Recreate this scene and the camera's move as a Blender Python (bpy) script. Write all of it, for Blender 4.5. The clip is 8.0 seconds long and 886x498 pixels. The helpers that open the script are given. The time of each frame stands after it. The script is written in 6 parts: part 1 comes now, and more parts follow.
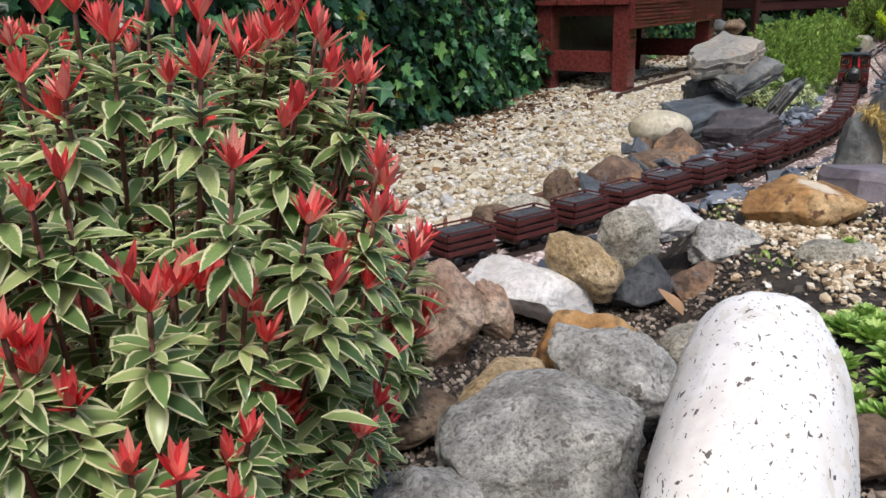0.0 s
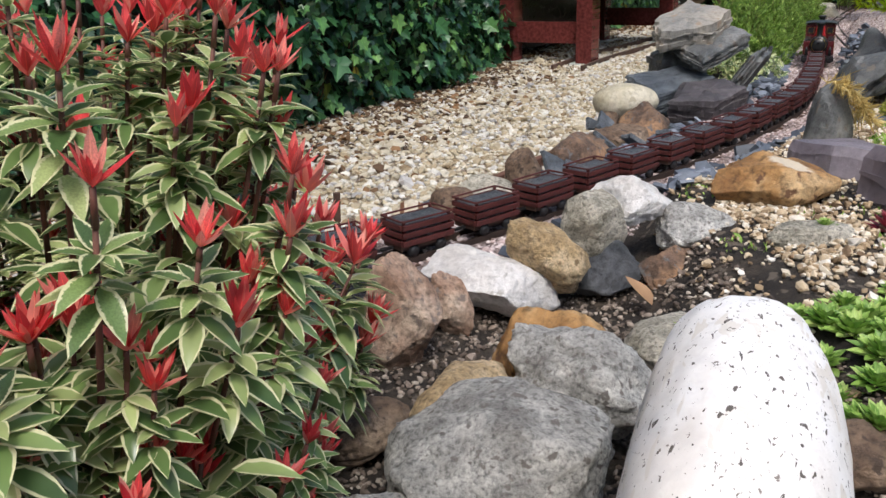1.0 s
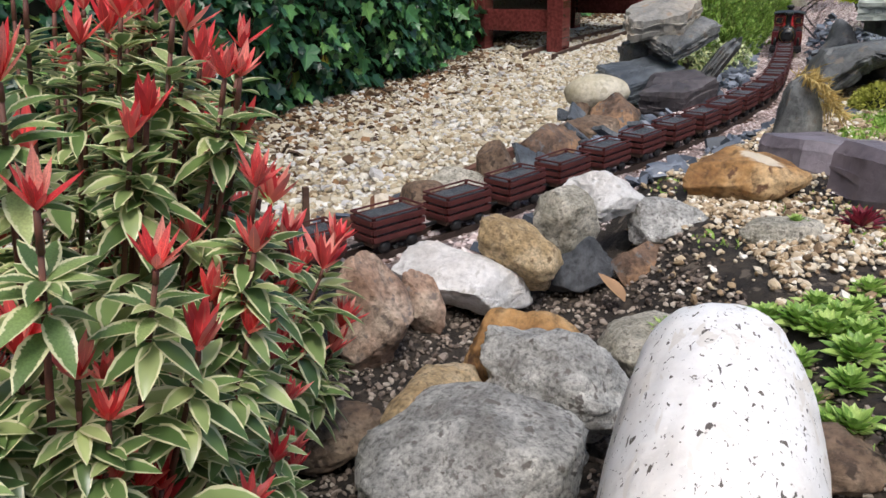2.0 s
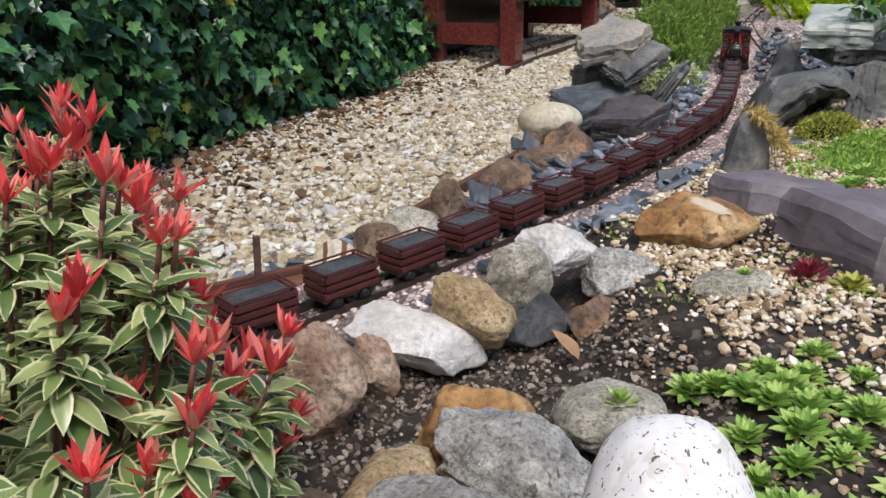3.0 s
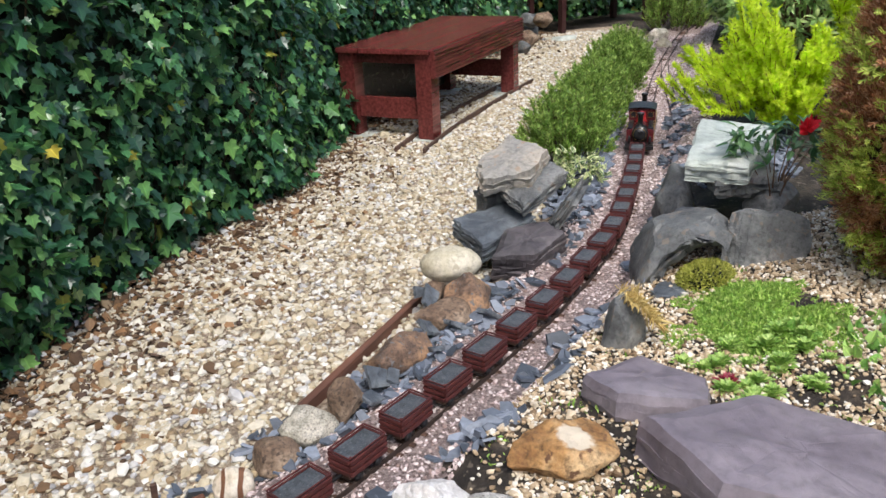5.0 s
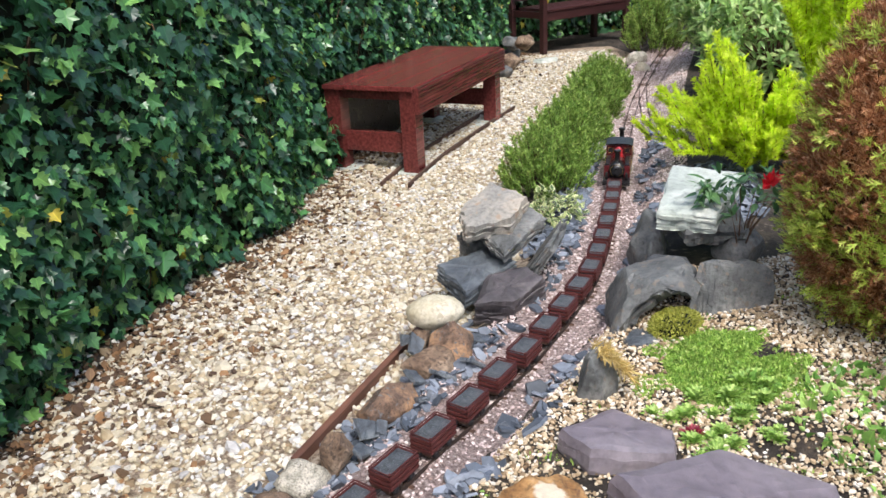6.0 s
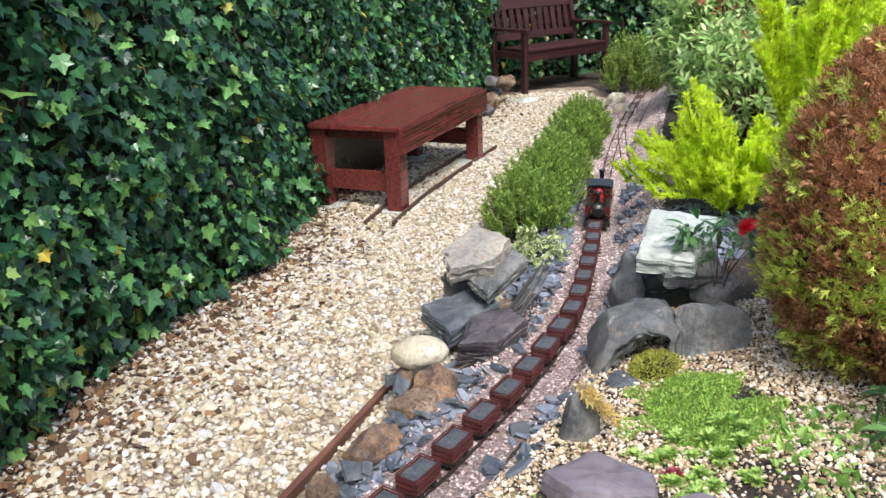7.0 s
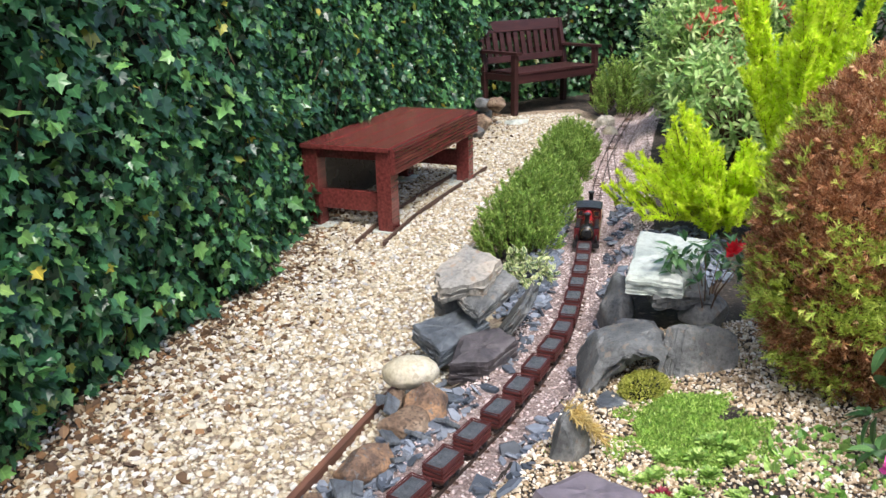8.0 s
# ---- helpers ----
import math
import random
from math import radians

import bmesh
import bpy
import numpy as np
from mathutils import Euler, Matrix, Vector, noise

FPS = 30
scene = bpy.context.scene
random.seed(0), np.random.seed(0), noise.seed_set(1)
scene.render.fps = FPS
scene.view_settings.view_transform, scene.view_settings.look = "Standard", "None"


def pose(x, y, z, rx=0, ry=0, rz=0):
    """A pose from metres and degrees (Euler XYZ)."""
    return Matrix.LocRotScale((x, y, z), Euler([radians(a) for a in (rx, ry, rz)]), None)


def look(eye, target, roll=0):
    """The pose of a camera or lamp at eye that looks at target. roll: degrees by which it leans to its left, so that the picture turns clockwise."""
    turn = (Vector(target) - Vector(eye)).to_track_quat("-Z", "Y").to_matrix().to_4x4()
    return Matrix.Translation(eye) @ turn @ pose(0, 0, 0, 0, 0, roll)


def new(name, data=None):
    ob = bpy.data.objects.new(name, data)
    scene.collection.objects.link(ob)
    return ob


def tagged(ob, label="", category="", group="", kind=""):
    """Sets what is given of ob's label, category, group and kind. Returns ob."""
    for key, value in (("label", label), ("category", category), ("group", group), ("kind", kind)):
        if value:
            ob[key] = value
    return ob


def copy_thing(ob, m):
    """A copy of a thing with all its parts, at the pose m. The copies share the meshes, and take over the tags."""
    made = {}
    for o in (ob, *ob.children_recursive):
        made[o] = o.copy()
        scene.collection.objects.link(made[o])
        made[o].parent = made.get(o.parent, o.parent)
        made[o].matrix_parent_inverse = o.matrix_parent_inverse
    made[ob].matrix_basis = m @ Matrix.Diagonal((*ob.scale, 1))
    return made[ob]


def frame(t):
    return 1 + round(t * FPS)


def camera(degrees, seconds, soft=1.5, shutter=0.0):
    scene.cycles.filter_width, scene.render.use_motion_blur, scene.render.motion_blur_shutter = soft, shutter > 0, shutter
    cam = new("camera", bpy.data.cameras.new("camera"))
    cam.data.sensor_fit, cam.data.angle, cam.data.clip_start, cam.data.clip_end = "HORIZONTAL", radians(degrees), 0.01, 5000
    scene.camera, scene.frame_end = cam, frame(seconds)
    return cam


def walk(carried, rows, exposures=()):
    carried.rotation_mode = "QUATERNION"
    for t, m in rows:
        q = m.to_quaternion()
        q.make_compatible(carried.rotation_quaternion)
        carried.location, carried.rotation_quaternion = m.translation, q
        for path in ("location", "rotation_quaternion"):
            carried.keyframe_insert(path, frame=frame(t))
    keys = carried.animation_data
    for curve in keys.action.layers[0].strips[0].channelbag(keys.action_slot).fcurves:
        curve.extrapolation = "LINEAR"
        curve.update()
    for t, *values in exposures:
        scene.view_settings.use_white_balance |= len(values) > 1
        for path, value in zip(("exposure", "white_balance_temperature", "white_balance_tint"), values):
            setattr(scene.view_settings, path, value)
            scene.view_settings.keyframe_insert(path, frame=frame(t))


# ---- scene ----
cam = camera(57.0, 8.0)
PATH = [
    (0, (0.122, 0.227, 0.477), (0.086, 2.137, -0.117), -1.4),
    (0.5, (0.154, 0.278, 0.496), (0.164, 2.178, -0.128), -2.0),
    (1, (0.142, 0.309, 0.475), (0.18, 2.197, -0.183), -1.9),
    (2.5, (0.144, 0.344, 0.503), (0.299, 2.212, -0.194), -1.2),
    (3, (0.154, 0.367, 0.561), (0.364, 2.228, -0.141), -1.1),
    (3.5, (0.159, 0.381, 0.627), (0.432, 2.228, -0.09), -0.8),
    (4, (0.175, 0.386, 0.756), (0.501, 2.214, 0.013), -1.4),
    (4.5, (0.244, 0.424, 0.873), (0.591, 2.244, 0.12), -1.5),
    (4.7, (0.305, 0.432, 0.93), (0.617, 2.256, 0.173), -2.7),
    (6, (0.311, 0.366, 1.172), (0.661, 2.187, 0.421), -3.0),
    (6.5, (0.311, 0.359, 1.2), (0.69, 2.189, 0.489), -2.7),
    (7, (0.291, 0.34, 1.212), (0.699, 2.178, 0.534), -2.0),
    (7.5, (0.277, 0.328, 1.217), (0.706, 2.171, 0.572), -1.4),
    (8, (0.278, 0.322, 1.22), (0.718, 2.168, 0.588), -1.3),
]
walk(cam, [(t, look(eye, target, roll)) for t, eye, target, roll in PATH],
     exposures=[(0, 0.62), (2.5, 0.58), (3.5, 0.56), (4.5, 0.75), (6.0, 1.14), (8.0, 1.19)])

# ---- world, sun and exposure ----
world = bpy.data.worlds.new("sky")
scene.world = world
world.use_nodes = True
wn = world.node_tree.nodes
sky = wn.new("ShaderNodeTexSky")
sky.sky_type = "NISHITA"
sky.sun_disc = False
sky.sun_elevation = radians(57)
sky.sun_rotation = radians(192)
sky.air_density, sky.dust_density, sky.ozone_density = 1.0, 3.0, 1.0
wn["Background"].inputs["Strength"].default_value = 0.15
world.node_tree.links.new(sky.outputs[0], wn["Background"].inputs["Color"])
sun = new("sun", bpy.data.lights.new("sun", "SUN"))
sun.data.energy, sun.data.angle, sun.data.color = 1.5, radians(14), (1.0, 0.97, 0.93)
sun.matrix_world = look((1.5, -2.0, 6.0), (0.7, 1.8, 0))


# ---- materials ----
def material(name):
    m = bpy.data.materials.new(name)
    m.use_nodes = True
    return m, m.node_tree.nodes, m.node_tree.links, m.node_tree.nodes["Principled BSDF"]


def ramp(nodes, links, source, stops):
    r = nodes.new("ShaderNodeValToRGB")
    e = r.color_ramp.elements
    while len(e) < len(stops):
        e.new(0.5)
    for k, (p, c) in zip(e, stops):
        k.position, k.color = p, (*c, 1)
    links.new(source, r.inputs[0])
    return r.outputs[0]


def noise_tex(nodes, links, scale, detail=6, rough=0.6, coords="Object"):
    tc = nodes.new("ShaderNodeTexCoord")
    n = nodes.new("ShaderNodeTexNoise")
    n.inputs["Scale"].default_value, n.inputs["Detail"].default_value, n.inputs["Roughness"].default_value = scale, detail, rough
    links.new(tc.outputs[coords], n.inputs["Vector"])
    return n.outputs["Fac"]


def mix(nodes, links, fac, a, b, mode="MIX"):
    m = nodes.new("ShaderNodeMix")
    m.data_type, m.blend_type = "RGBA", mode
    for value, socket in ((fac, m.inputs[0]), (a, m.inputs[6]), (b, m.inputs[7])):
        if isinstance(value, (int, float)):
            socket.default_value = value
        elif isinstance(value, tuple):
            socket.default_value = (*value, 1)
        else:
            links.new(value, socket)
    return m.outputs[2]


def bump(nodes, links, height, bsdf, strength=0.4, distance=0.004):
    b = nodes.new("ShaderNodeBump")
    b.inputs["Strength"].default_value, b.inputs["Distance"].default_value = strength, distance
    links.new(height, b.inputs["Height"])
    links.new(b.outputs[0], bsdf.inputs["Normal"])


def stone_material(name, dark, mid, light, scale=14, speck=None, rough=0.75, relief=0.5, layered=False, grit=1.0):
    """Weathered stone: large stains, grain, speckles and relief."""
    m, n, l, b = material(name)
    big = noise_tex(n, l, scale, 5, 0.6)
    fine = noise_tex(n, l, scale * 9, 8, 0.7)
    col = ramp(n, l, big, [(0.36, dark), (0.5, mid), (0.64, light)])
    grain = ramp(n, l, fine, [(0.36, (0.45, 0.45, 0.45)), (0.5, (1, 1, 1)), (0.66, (1.35, 1.35, 1.35))])
    col = mix(n, l, grit, col, grain, "MULTIPLY")
    if speck:
        v = n.new("ShaderNodeTexNoise")
        v.inputs["Scale"].default_value, v.inputs["Detail"].default_value = scale * 5, 3
        tc = n.new("ShaderNodeTexCoord")
        l.new(tc.outputs["Object"], v.inputs["Vector"])
        mask = ramp(n, l, v.outputs["Fac"], [(0.60, (0, 0, 0)), (0.66, (1, 1, 1))])
        col = mix(n, l, mask, col, speck)
    l.new(col, b.inputs["Base Color"])
    r = ramp(n, l, fine, [(0.2, (rough - 0.15,) * 3), (0.8, (min(1, rough + 0.15),) * 3)])
    l.new(r, b.inputs["Roughness"])
    if layered:
        tc = n.new("ShaderNodeTexCoord")
        mp = n.new("ShaderNodeMapping")
        mp.inputs["Scale"].default_value = (10, 10, 50)
        l.new(tc.outputs["Object"], mp.inputs["Vector"])
        w = n.new("ShaderNodeTexNoise")
        w.inputs["Scale"].default_value, w.inputs["Detail"].default_value = 1.0, 5
        l.new(mp.outputs[0], w.inputs["Vector"])
        fine = mix(n, l, 0.3, fine, w.outputs["Fac"])
    bump(n, l, fine, b, min(1.0, relief * 1.2), 0.008)
    return m


def island_material(name, stops, rough=0.7, scale=60, relief=0.3, spread=0.25, sheen=0.0):
    """Many small pieces of one kind, each with a tone of its own."""
    m, n, l, b = material(name)
    g = n.new("ShaderNodeNewGeometry")
    col = ramp(n, l, g.outputs["Random Per Island"], stops)
    f = noise_tex(n, l, scale, 4, 0.6)
    tone = ramp(n, l, f, [(0.25, (1 - spread,) * 3), (0.75, (1 + spread,) * 3)])
    l.new(mix(n, l, 1.0, col, tone, "MULTIPLY"), b.inputs["Base Color"])
    b.inputs["Roughness"].default_value = rough
    b.inputs["Specular IOR Level"].default_value = 0.4
    if relief:
        bump(n, l, f, b, relief, 0.003)
    return m


def leaf_material(name, inner, stops_edge=None, rough=0.4, translucent=0.25, margin=0.72, scale=30):
    """A leaf: tone by piece, midrib, and a pale margin where it has one. The uv's x runs from midrib (0) to edge (1)."""
    m, n, l, b = material(name)
    g = n.new("ShaderNodeNewGeometry")
    o = n.new("ShaderNodeObjectInfo")
    both = n.new("ShaderNodeMath")
    both.operation = "ADD"
    l.new(g.outputs["Random Per Island"], both.inputs[0])
    l.new(o.outputs["Random"], both.inputs[1])
    part_of = n.new("ShaderNodeMath")
    part_of.operation = "FRACT"
    l.new(both.outputs[0], part_of.inputs[0])
    col = ramp(n, l, part_of.outputs[0], inner)
    f = noise_tex(n, l, scale, 3, 0.5)
    col = mix(n, l, 1.0, col, ramp(n, l, f, [(0.25, (0.75,) * 3), (0.75, (1.25,) * 3)]), "MULTIPLY")
    uv = n.new("ShaderNodeUVMap")
    s = n.new("ShaderNodeSeparateXYZ")
    l.new(uv.outputs[0], s.inputs[0])
    if stops_edge:
        a = n.new("ShaderNodeMath")
        a.operation = "MULTIPLY_ADD"
        l.new(f, a.inputs[0])
        a.inputs[1].default_value = 0.5
        l.new(s.outputs[0], a.inputs[2])
        mask = ramp(n, l, a.outputs[0], [(margin + 0.2, (0, 0, 0)), (margin + 0.3, (1, 1, 1))])
        col = mix(n, l, mask, col, stops_edge)
    else:
        rib = ramp(n, l, s.outputs[0], [(0.0, (1.5, 1.5, 1.3)), (0.12, (1, 1, 1))])
        col = mix(n, l, 1.0, col, rib, "MULTIPLY")
    l.new(col, b.inputs["Base Color"])
    b.inputs["Roughness"].default_value = rough
    t = n.new("ShaderNodeBsdfTranslucent")
    l.new(col, t.inputs["Color"])
    ms = n.new("ShaderNodeMixShader")
    ms.inputs[0].default_value = translucent
    l.new(b.outputs[0], ms.inputs[1])
    l.new(t.outputs[0], ms.inputs[2])
    l.new(ms.outputs[0], n["Material Output"].inputs["Surface"])
    return m


def paint_material(name, colour, rough=0.45, metal=0.0, scale=40, wear=0.25):
    m, n, l, b = material(name)
    f = noise_tex(n, l, scale, 6, 0.65)
    tone = ramp(n, l, f, [(0.3, (1 - wear,) * 3), (0.7, (1 + wear,) * 3)])
    l.new(mix(n, l, 1.0, colour, tone, "MULTIPLY"), b.inputs["Base Color"])
    l.new(ramp(n, l, f, [(0.2, (max(0.05, rough - 0.15),) * 3), (0.8, (rough + 0.2,) * 3)]), b.inputs["Roughness"])
    b.inputs["Metallic"].default_value = metal
    bump(n, l, f, b, 0.1, 0.002)
    return m


def wood_material(name, dark, light, rough=0.5):
    m, n, l, b = material(name)
    tc = n.new("ShaderNodeTexCoord")
    mp = n.new("ShaderNodeMapping")
    mp.inputs["Scale"].default_value = (3, 45, 45)
    l.new(tc.outputs["Object"], mp.inputs["Vector"])
    t = n.new("ShaderNodeTexNoise")
    t.inputs["Scale"].default_value, t.inputs["Detail"].default_value = 1.5, 6
    l.new(mp.outputs[0], t.inputs["Vector"])
    o = n.new("ShaderNodeObjectInfo")
    col = ramp(n, l, t.outputs["Fac"], [(0.3, dark), (0.7, light)])
    tone = ramp(n, l, o.outputs["Random"], [(0, (0.8,) * 3), (1, (1.2,) * 3)])
    blot = ramp(n, l, noise_tex(n, l, 7, 5), [(0.3, (0.8,) * 3), (0.7, (1.15,) * 3)])
    col = mix(n, l, 1.0, mix(n, l, 1.0, col, tone, "MULTIPLY"), blot, "MULTIPLY")
    l.new(col, b.inputs["Base Color"])
    b.inputs["Roughness"].default_value = rough
    bump(n, l, t.outputs["Fac"], b, 0.25, 0.002)
    return m


SOIL = stone_material("soil", (0.012, 0.009, 0.007), (0.030, 0.023, 0.017), (0.07, 0.053, 0.038), 9, (0.13, 0.105, 0.08), 0.95, 1.0)
GRAVEL = island_material("pale_gravel", [(0, (0.20, 0.14, 0.08)), (0.08, (0.34, 0.275, 0.175)), (0.35, (0.43, 0.375, 0.265)), (0.65, (0.50, 0.46, 0.37)), (0.85, (0.62, 0.605, 0.55)), (0.95, (0.44, 0.43, 0.42)), (1, (0.30, 0.29, 0.28))], 0.75, 50, 0.4)
BED_GRAVEL = island_material("bed_gravel", [(0, (0.14, 0.09, 0.05)), (0.25, (0.34, 0.25, 0.15)), (0.55, (0.50, 0.40, 0.27)), (0.8, (0.62, 0.55, 0.43)), (1, (0.72, 0.69, 0.63))], 0.8, 60, 0.3)
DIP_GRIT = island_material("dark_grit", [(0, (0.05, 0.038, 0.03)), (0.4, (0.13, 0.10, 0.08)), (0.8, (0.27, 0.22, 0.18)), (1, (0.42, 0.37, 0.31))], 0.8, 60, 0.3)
BALLAST = island_material("pink_ballast", [(0, (0.22, 0.15, 0.13)), (0.35, (0.46, 0.365, 0.35)), (0.7, (0.58, 0.49, 0.48)), (1, (0.72, 0.65, 0.63))], 0.8, 90, 0.3)
SHARDS = island_material("slate_chips", [(0, (0.045, 0.055, 0.07)), (0.5, (0.11, 0.13, 0.165)), (1, (0.22, 0.25, 0.30))], 0.55, 60, 0.3)
DEBRIS = island_material("leaf_litter", [(0, (0.05, 0.03, 0.02)), (0.6, (0.12, 0.07, 0.035)), (1, (0.24, 0.13, 0.06))], 0.8, 60, 0.2)
SLATE = stone_material("grey_slate", (0.068, 0.072, 0.074), (0.125, 0.132, 0.132), (0.205, 0.205, 0.195), 9, (0.17, 0.145, 0.12), 0.6, 1.0, True, 0.8)
SLATE_BLUE = stone_material("blue_slate", (0.05, 0.06, 0.072), (0.085, 0.10, 0.118), (0.15, 0.17, 0.185), 9, None, 0.5, 0.8, True, 0.7)
SLATE_DARK = stone_material("dark_plum_slate", (0.042, 0.038, 0.042), (0.075, 0.066, 0.072), (0.125, 0.112, 0.118), 9, None, 0.55, 0.8, True, 0.8)
SLATE_PALE = stone_material("pale_slate", (0.21, 0.205, 0.19), (0.28, 0.265, 0.235), (0.36, 0.32, 0.265), 7, (0.29, 0.22, 0.165), 0.7, 0.7, True, 0.6)
SLATE_GREEN = stone_material("green_slate", (0.33, 0.37, 0.33), (0.41, 0.45, 0.41), (0.50, 0.53, 0.49), 5, None, 0.55, 0.5, True, 0.5)
SLATE_PURPLE = stone_material("purple_slate", (0.14, 0.12, 0.14), (0.175, 0.152, 0.175), (0.215, 0.19, 0.212), 4, None, 0.5, 0.5, True, 0.45)
WHITE_ROCK = stone_material("white_quartz", (0.60, 0.57, 0.54), (0.76, 0.74, 0.72), (0.85, 0.84, 0.83), 12, (0.58, 0.56, 0.53), 0.6, 0.8, grit=0.35)
WHITE_BOULDER = stone_material("white_boulder", (0.72, 0.68, 0.63), (0.84, 0.82, 0.79), (0.88, 0.87, 0.86), 7, None, 0.6, 0.35, grit=0.12)


def add_pits(m, colour, scale, threshold, stretch):
    """Dark pits and short scratches on a pale stone."""
    n, l = m.node_tree.nodes, m.node_tree.links
    b = n["Principled BSDF"]
    old = b.inputs["Base Color"].links[0].from_socket
    tc = n.new("ShaderNodeTexCoord")
    mp = n.new("ShaderNodeMapping")
    mp.inputs["Scale"].default_value = stretch
    l.new(tc.outputs["Object"], mp.inputs["Vector"])
    t = n.new("ShaderNodeTexNoise")
    t.inputs["Scale"].default_value, t.inputs["Detail"].default_value, t.inputs["Distortion"].default_value = scale, 2.5, 0.6
    l.new(mp.outputs[0], t.inputs["Vector"])
    mask = ramp(n, l, t.outputs["Fac"], [(threshold, (0, 0, 0)), (threshold + 0.025, (1, 1, 1))])
    l.new(mix(n, l, mask, old, colour), b.inputs["Base Color"])


add_pits(WHITE_BOULDER, (0.74, 0.70, 0.64), 45, 0.61, (1.6, 0.5, 1))
add_pits(WHITE_BOULDER, (0.10, 0.085, 0.07), 150, 0.655, (1.2, 0.6, 0.9))
add_pits(WHITE_BOULDER, (0.22, 0.19, 0.16), 320, 0.665, (1.0, 0.7, 1))
GREY_ROCK = stone_material("grey_granite", (0.29, 0.28, 0.26), (0.46, 0.455, 0.43), (0.68, 0.67, 0.63), 22, (0.22, 0.20, 0.18), 0.85, 1.0)
PALE_ROCK = stone_material("pale_granite", (0.32, 0.30, 0.24), (0.49, 0.46, 0.38), (0.66, 0.62, 0.53), 24, (0.22, 0.20, 0.16), 0.85, 0.9)
TAN_ROCK = stone_material("tan_gritstone", (0.34, 0.23, 0.11), (0.52, 0.38, 0.21), (0.68, 0.54, 0.35), 20, (0.26, 0.18, 0.10), 0.85, 0.8)
OCHRE_ROCK = stone_material("ochre_sandstone", (0.19, 0.09, 0.03), (0.36, 0.20, 0.075), (0.52, 0.36, 0.19), 9, (0.14, 0.07, 0.035), 0.8, 0.6)
BROWN_ROCK = stone_material("brown_rock", (0.10, 0.062, 0.040), (0.20, 0.135, 0.09), (0.32, 0.24, 0.17), 12, (0.08, 0.055, 0.04), 0.8, 0.8)
PINK_ROCK = stone_material("pink_granite", (0.25, 0.145, 0.095), (0.42, 0.28, 0.20), (0.57, 0.45, 0.35), 13, (0.24, 0.19, 0.16), 0.85, 0.8)
RUST_ROCK = stone_material("rust_slate", (0.075, 0.05, 0.038), (0.17, 0.105, 0.068), (0.34, 0.20, 0.11), 13, (0.13, 0.125, 0.125), 0.75, 0.7, True)
STRIPED_ROCK = stone_material("striped_stone", (0.45, 0.38, 0.27), (0.58, 0.52, 0.42), (0.68, 0.63, 0.54), 12, None, 0.8, 0.5, grit=0.5)
EGG_ROCK = stone_material("cream_cobble", (0.36, 0.32, 0.22), (0.48, 0.44, 0.33), (0.58, 0.54, 0.44), 10, (0.40, 0.36, 0.27), 0.8, 0.5, grit=0.45)
DARK_ROCK = stone_material("dark_rock", (0.03, 0.034, 0.04), (0.06, 0.066, 0.075), (0.11, 0.115, 0.125), 10, None, 0.6, 0.6)
RED_WOOD = wood_material("red_stained_wood", (0.072, 0.016, 0.014), (0.17, 0.040, 0.036), 0.26)
DARK_WOOD = wood_material("dark_red_wood", (0.026, 0.010, 0.011), (0.065, 0.022, 0.022), 0.4)
EDGE_WOOD = wood_material("brown_edging_wood", (0.07, 0.028, 0.018), (0.17, 0.075, 0.045), 0.7)
OLD_WOOD = wood_material("weathered_wood", (0.045, 0.022, 0.014), (0.11, 0.06, 0.04), 0.8)
WAGON_RED = paint_material("wagon_red", (0.075, 0.016, 0.014), 0.6, 0.0, 70, 0.4)
RAIL = paint_material("rusty_rail", (0.045, 0.030, 0.024), 0.6, 0.3, 80, 0.4)
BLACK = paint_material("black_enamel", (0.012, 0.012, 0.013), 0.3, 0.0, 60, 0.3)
ROOF = paint_material("cab_roof_black", (0.022, 0.024, 0.026), 0.4, 0.0, 60, 0.3)
MAROON = paint_material("maroon_enamel", (0.085, 0.010, 0.012), 0.3, 0.0, 60, 0.25)
BRIGHT_RED = paint_material("dome_red", (0.34, 0.025, 0.03), 0.2, 0.0, 60, 0.2)
BRASS = paint_material("brass", (0.62, 0.43, 0.16), 0.25, 1.0, 60, 0.2)
IRON = paint_material("dark_iron", (0.03, 0.03, 0.032), 0.5, 0.6, 60, 0.3)
LINING = paint_material("gold_lining", (0.55, 0.36, 0.10), 0.5, 0.0, 60, 0.2)
CLOTH = paint_material("blue_figure", (0.05, 0.22, 0.38), 0.7, 0.0, 60, 0.3)
STEM = paint_material("plant_stem", (0.10, 0.055, 0.03), 0.8, 0.0, 60, 0.3)
RED_STEM = paint_material("red_stem", (0.12, 0.045, 0.03), 0.6, 0.0, 60, 0.3)
# near-black that stands for the shade inside dense foliage
SHADE_CORE = paint_material("painted_inner_shade", (0.012, 0.016, 0.008), 0.95, 0.0, 15, 0.4)
IVY = leaf_material("ivy_leaf", [(0, (0.013, 0.046, 0.024)), (0.5, (0.029, 0.096, 0.042)), (0.78, (0.075, 0.215, 0.07)), (0.985, (0.19, 0.37, 0.10)), (1.0, (0.5, 0.36, 0.04))], None, 0.30, 0.15)
PIERIS = leaf_material("variegated_leaf", [(0, (0.07, 0.125, 0.04)), (0.55, (0.18, 0.28, 0.09)), (1, (0.46, 0.53, 0.22))], (0.72, 0.71, 0.43), 0.28, 0.28, 0.71)
PIERIS_RED = leaf_material("red_young_leaf", [(0, (0.64, 0.045, 0.06)), (0.5, (0.84, 0.12, 0.12)), (1, (0.90, 0.38, 0.31))], None, 0.4, 0.4)
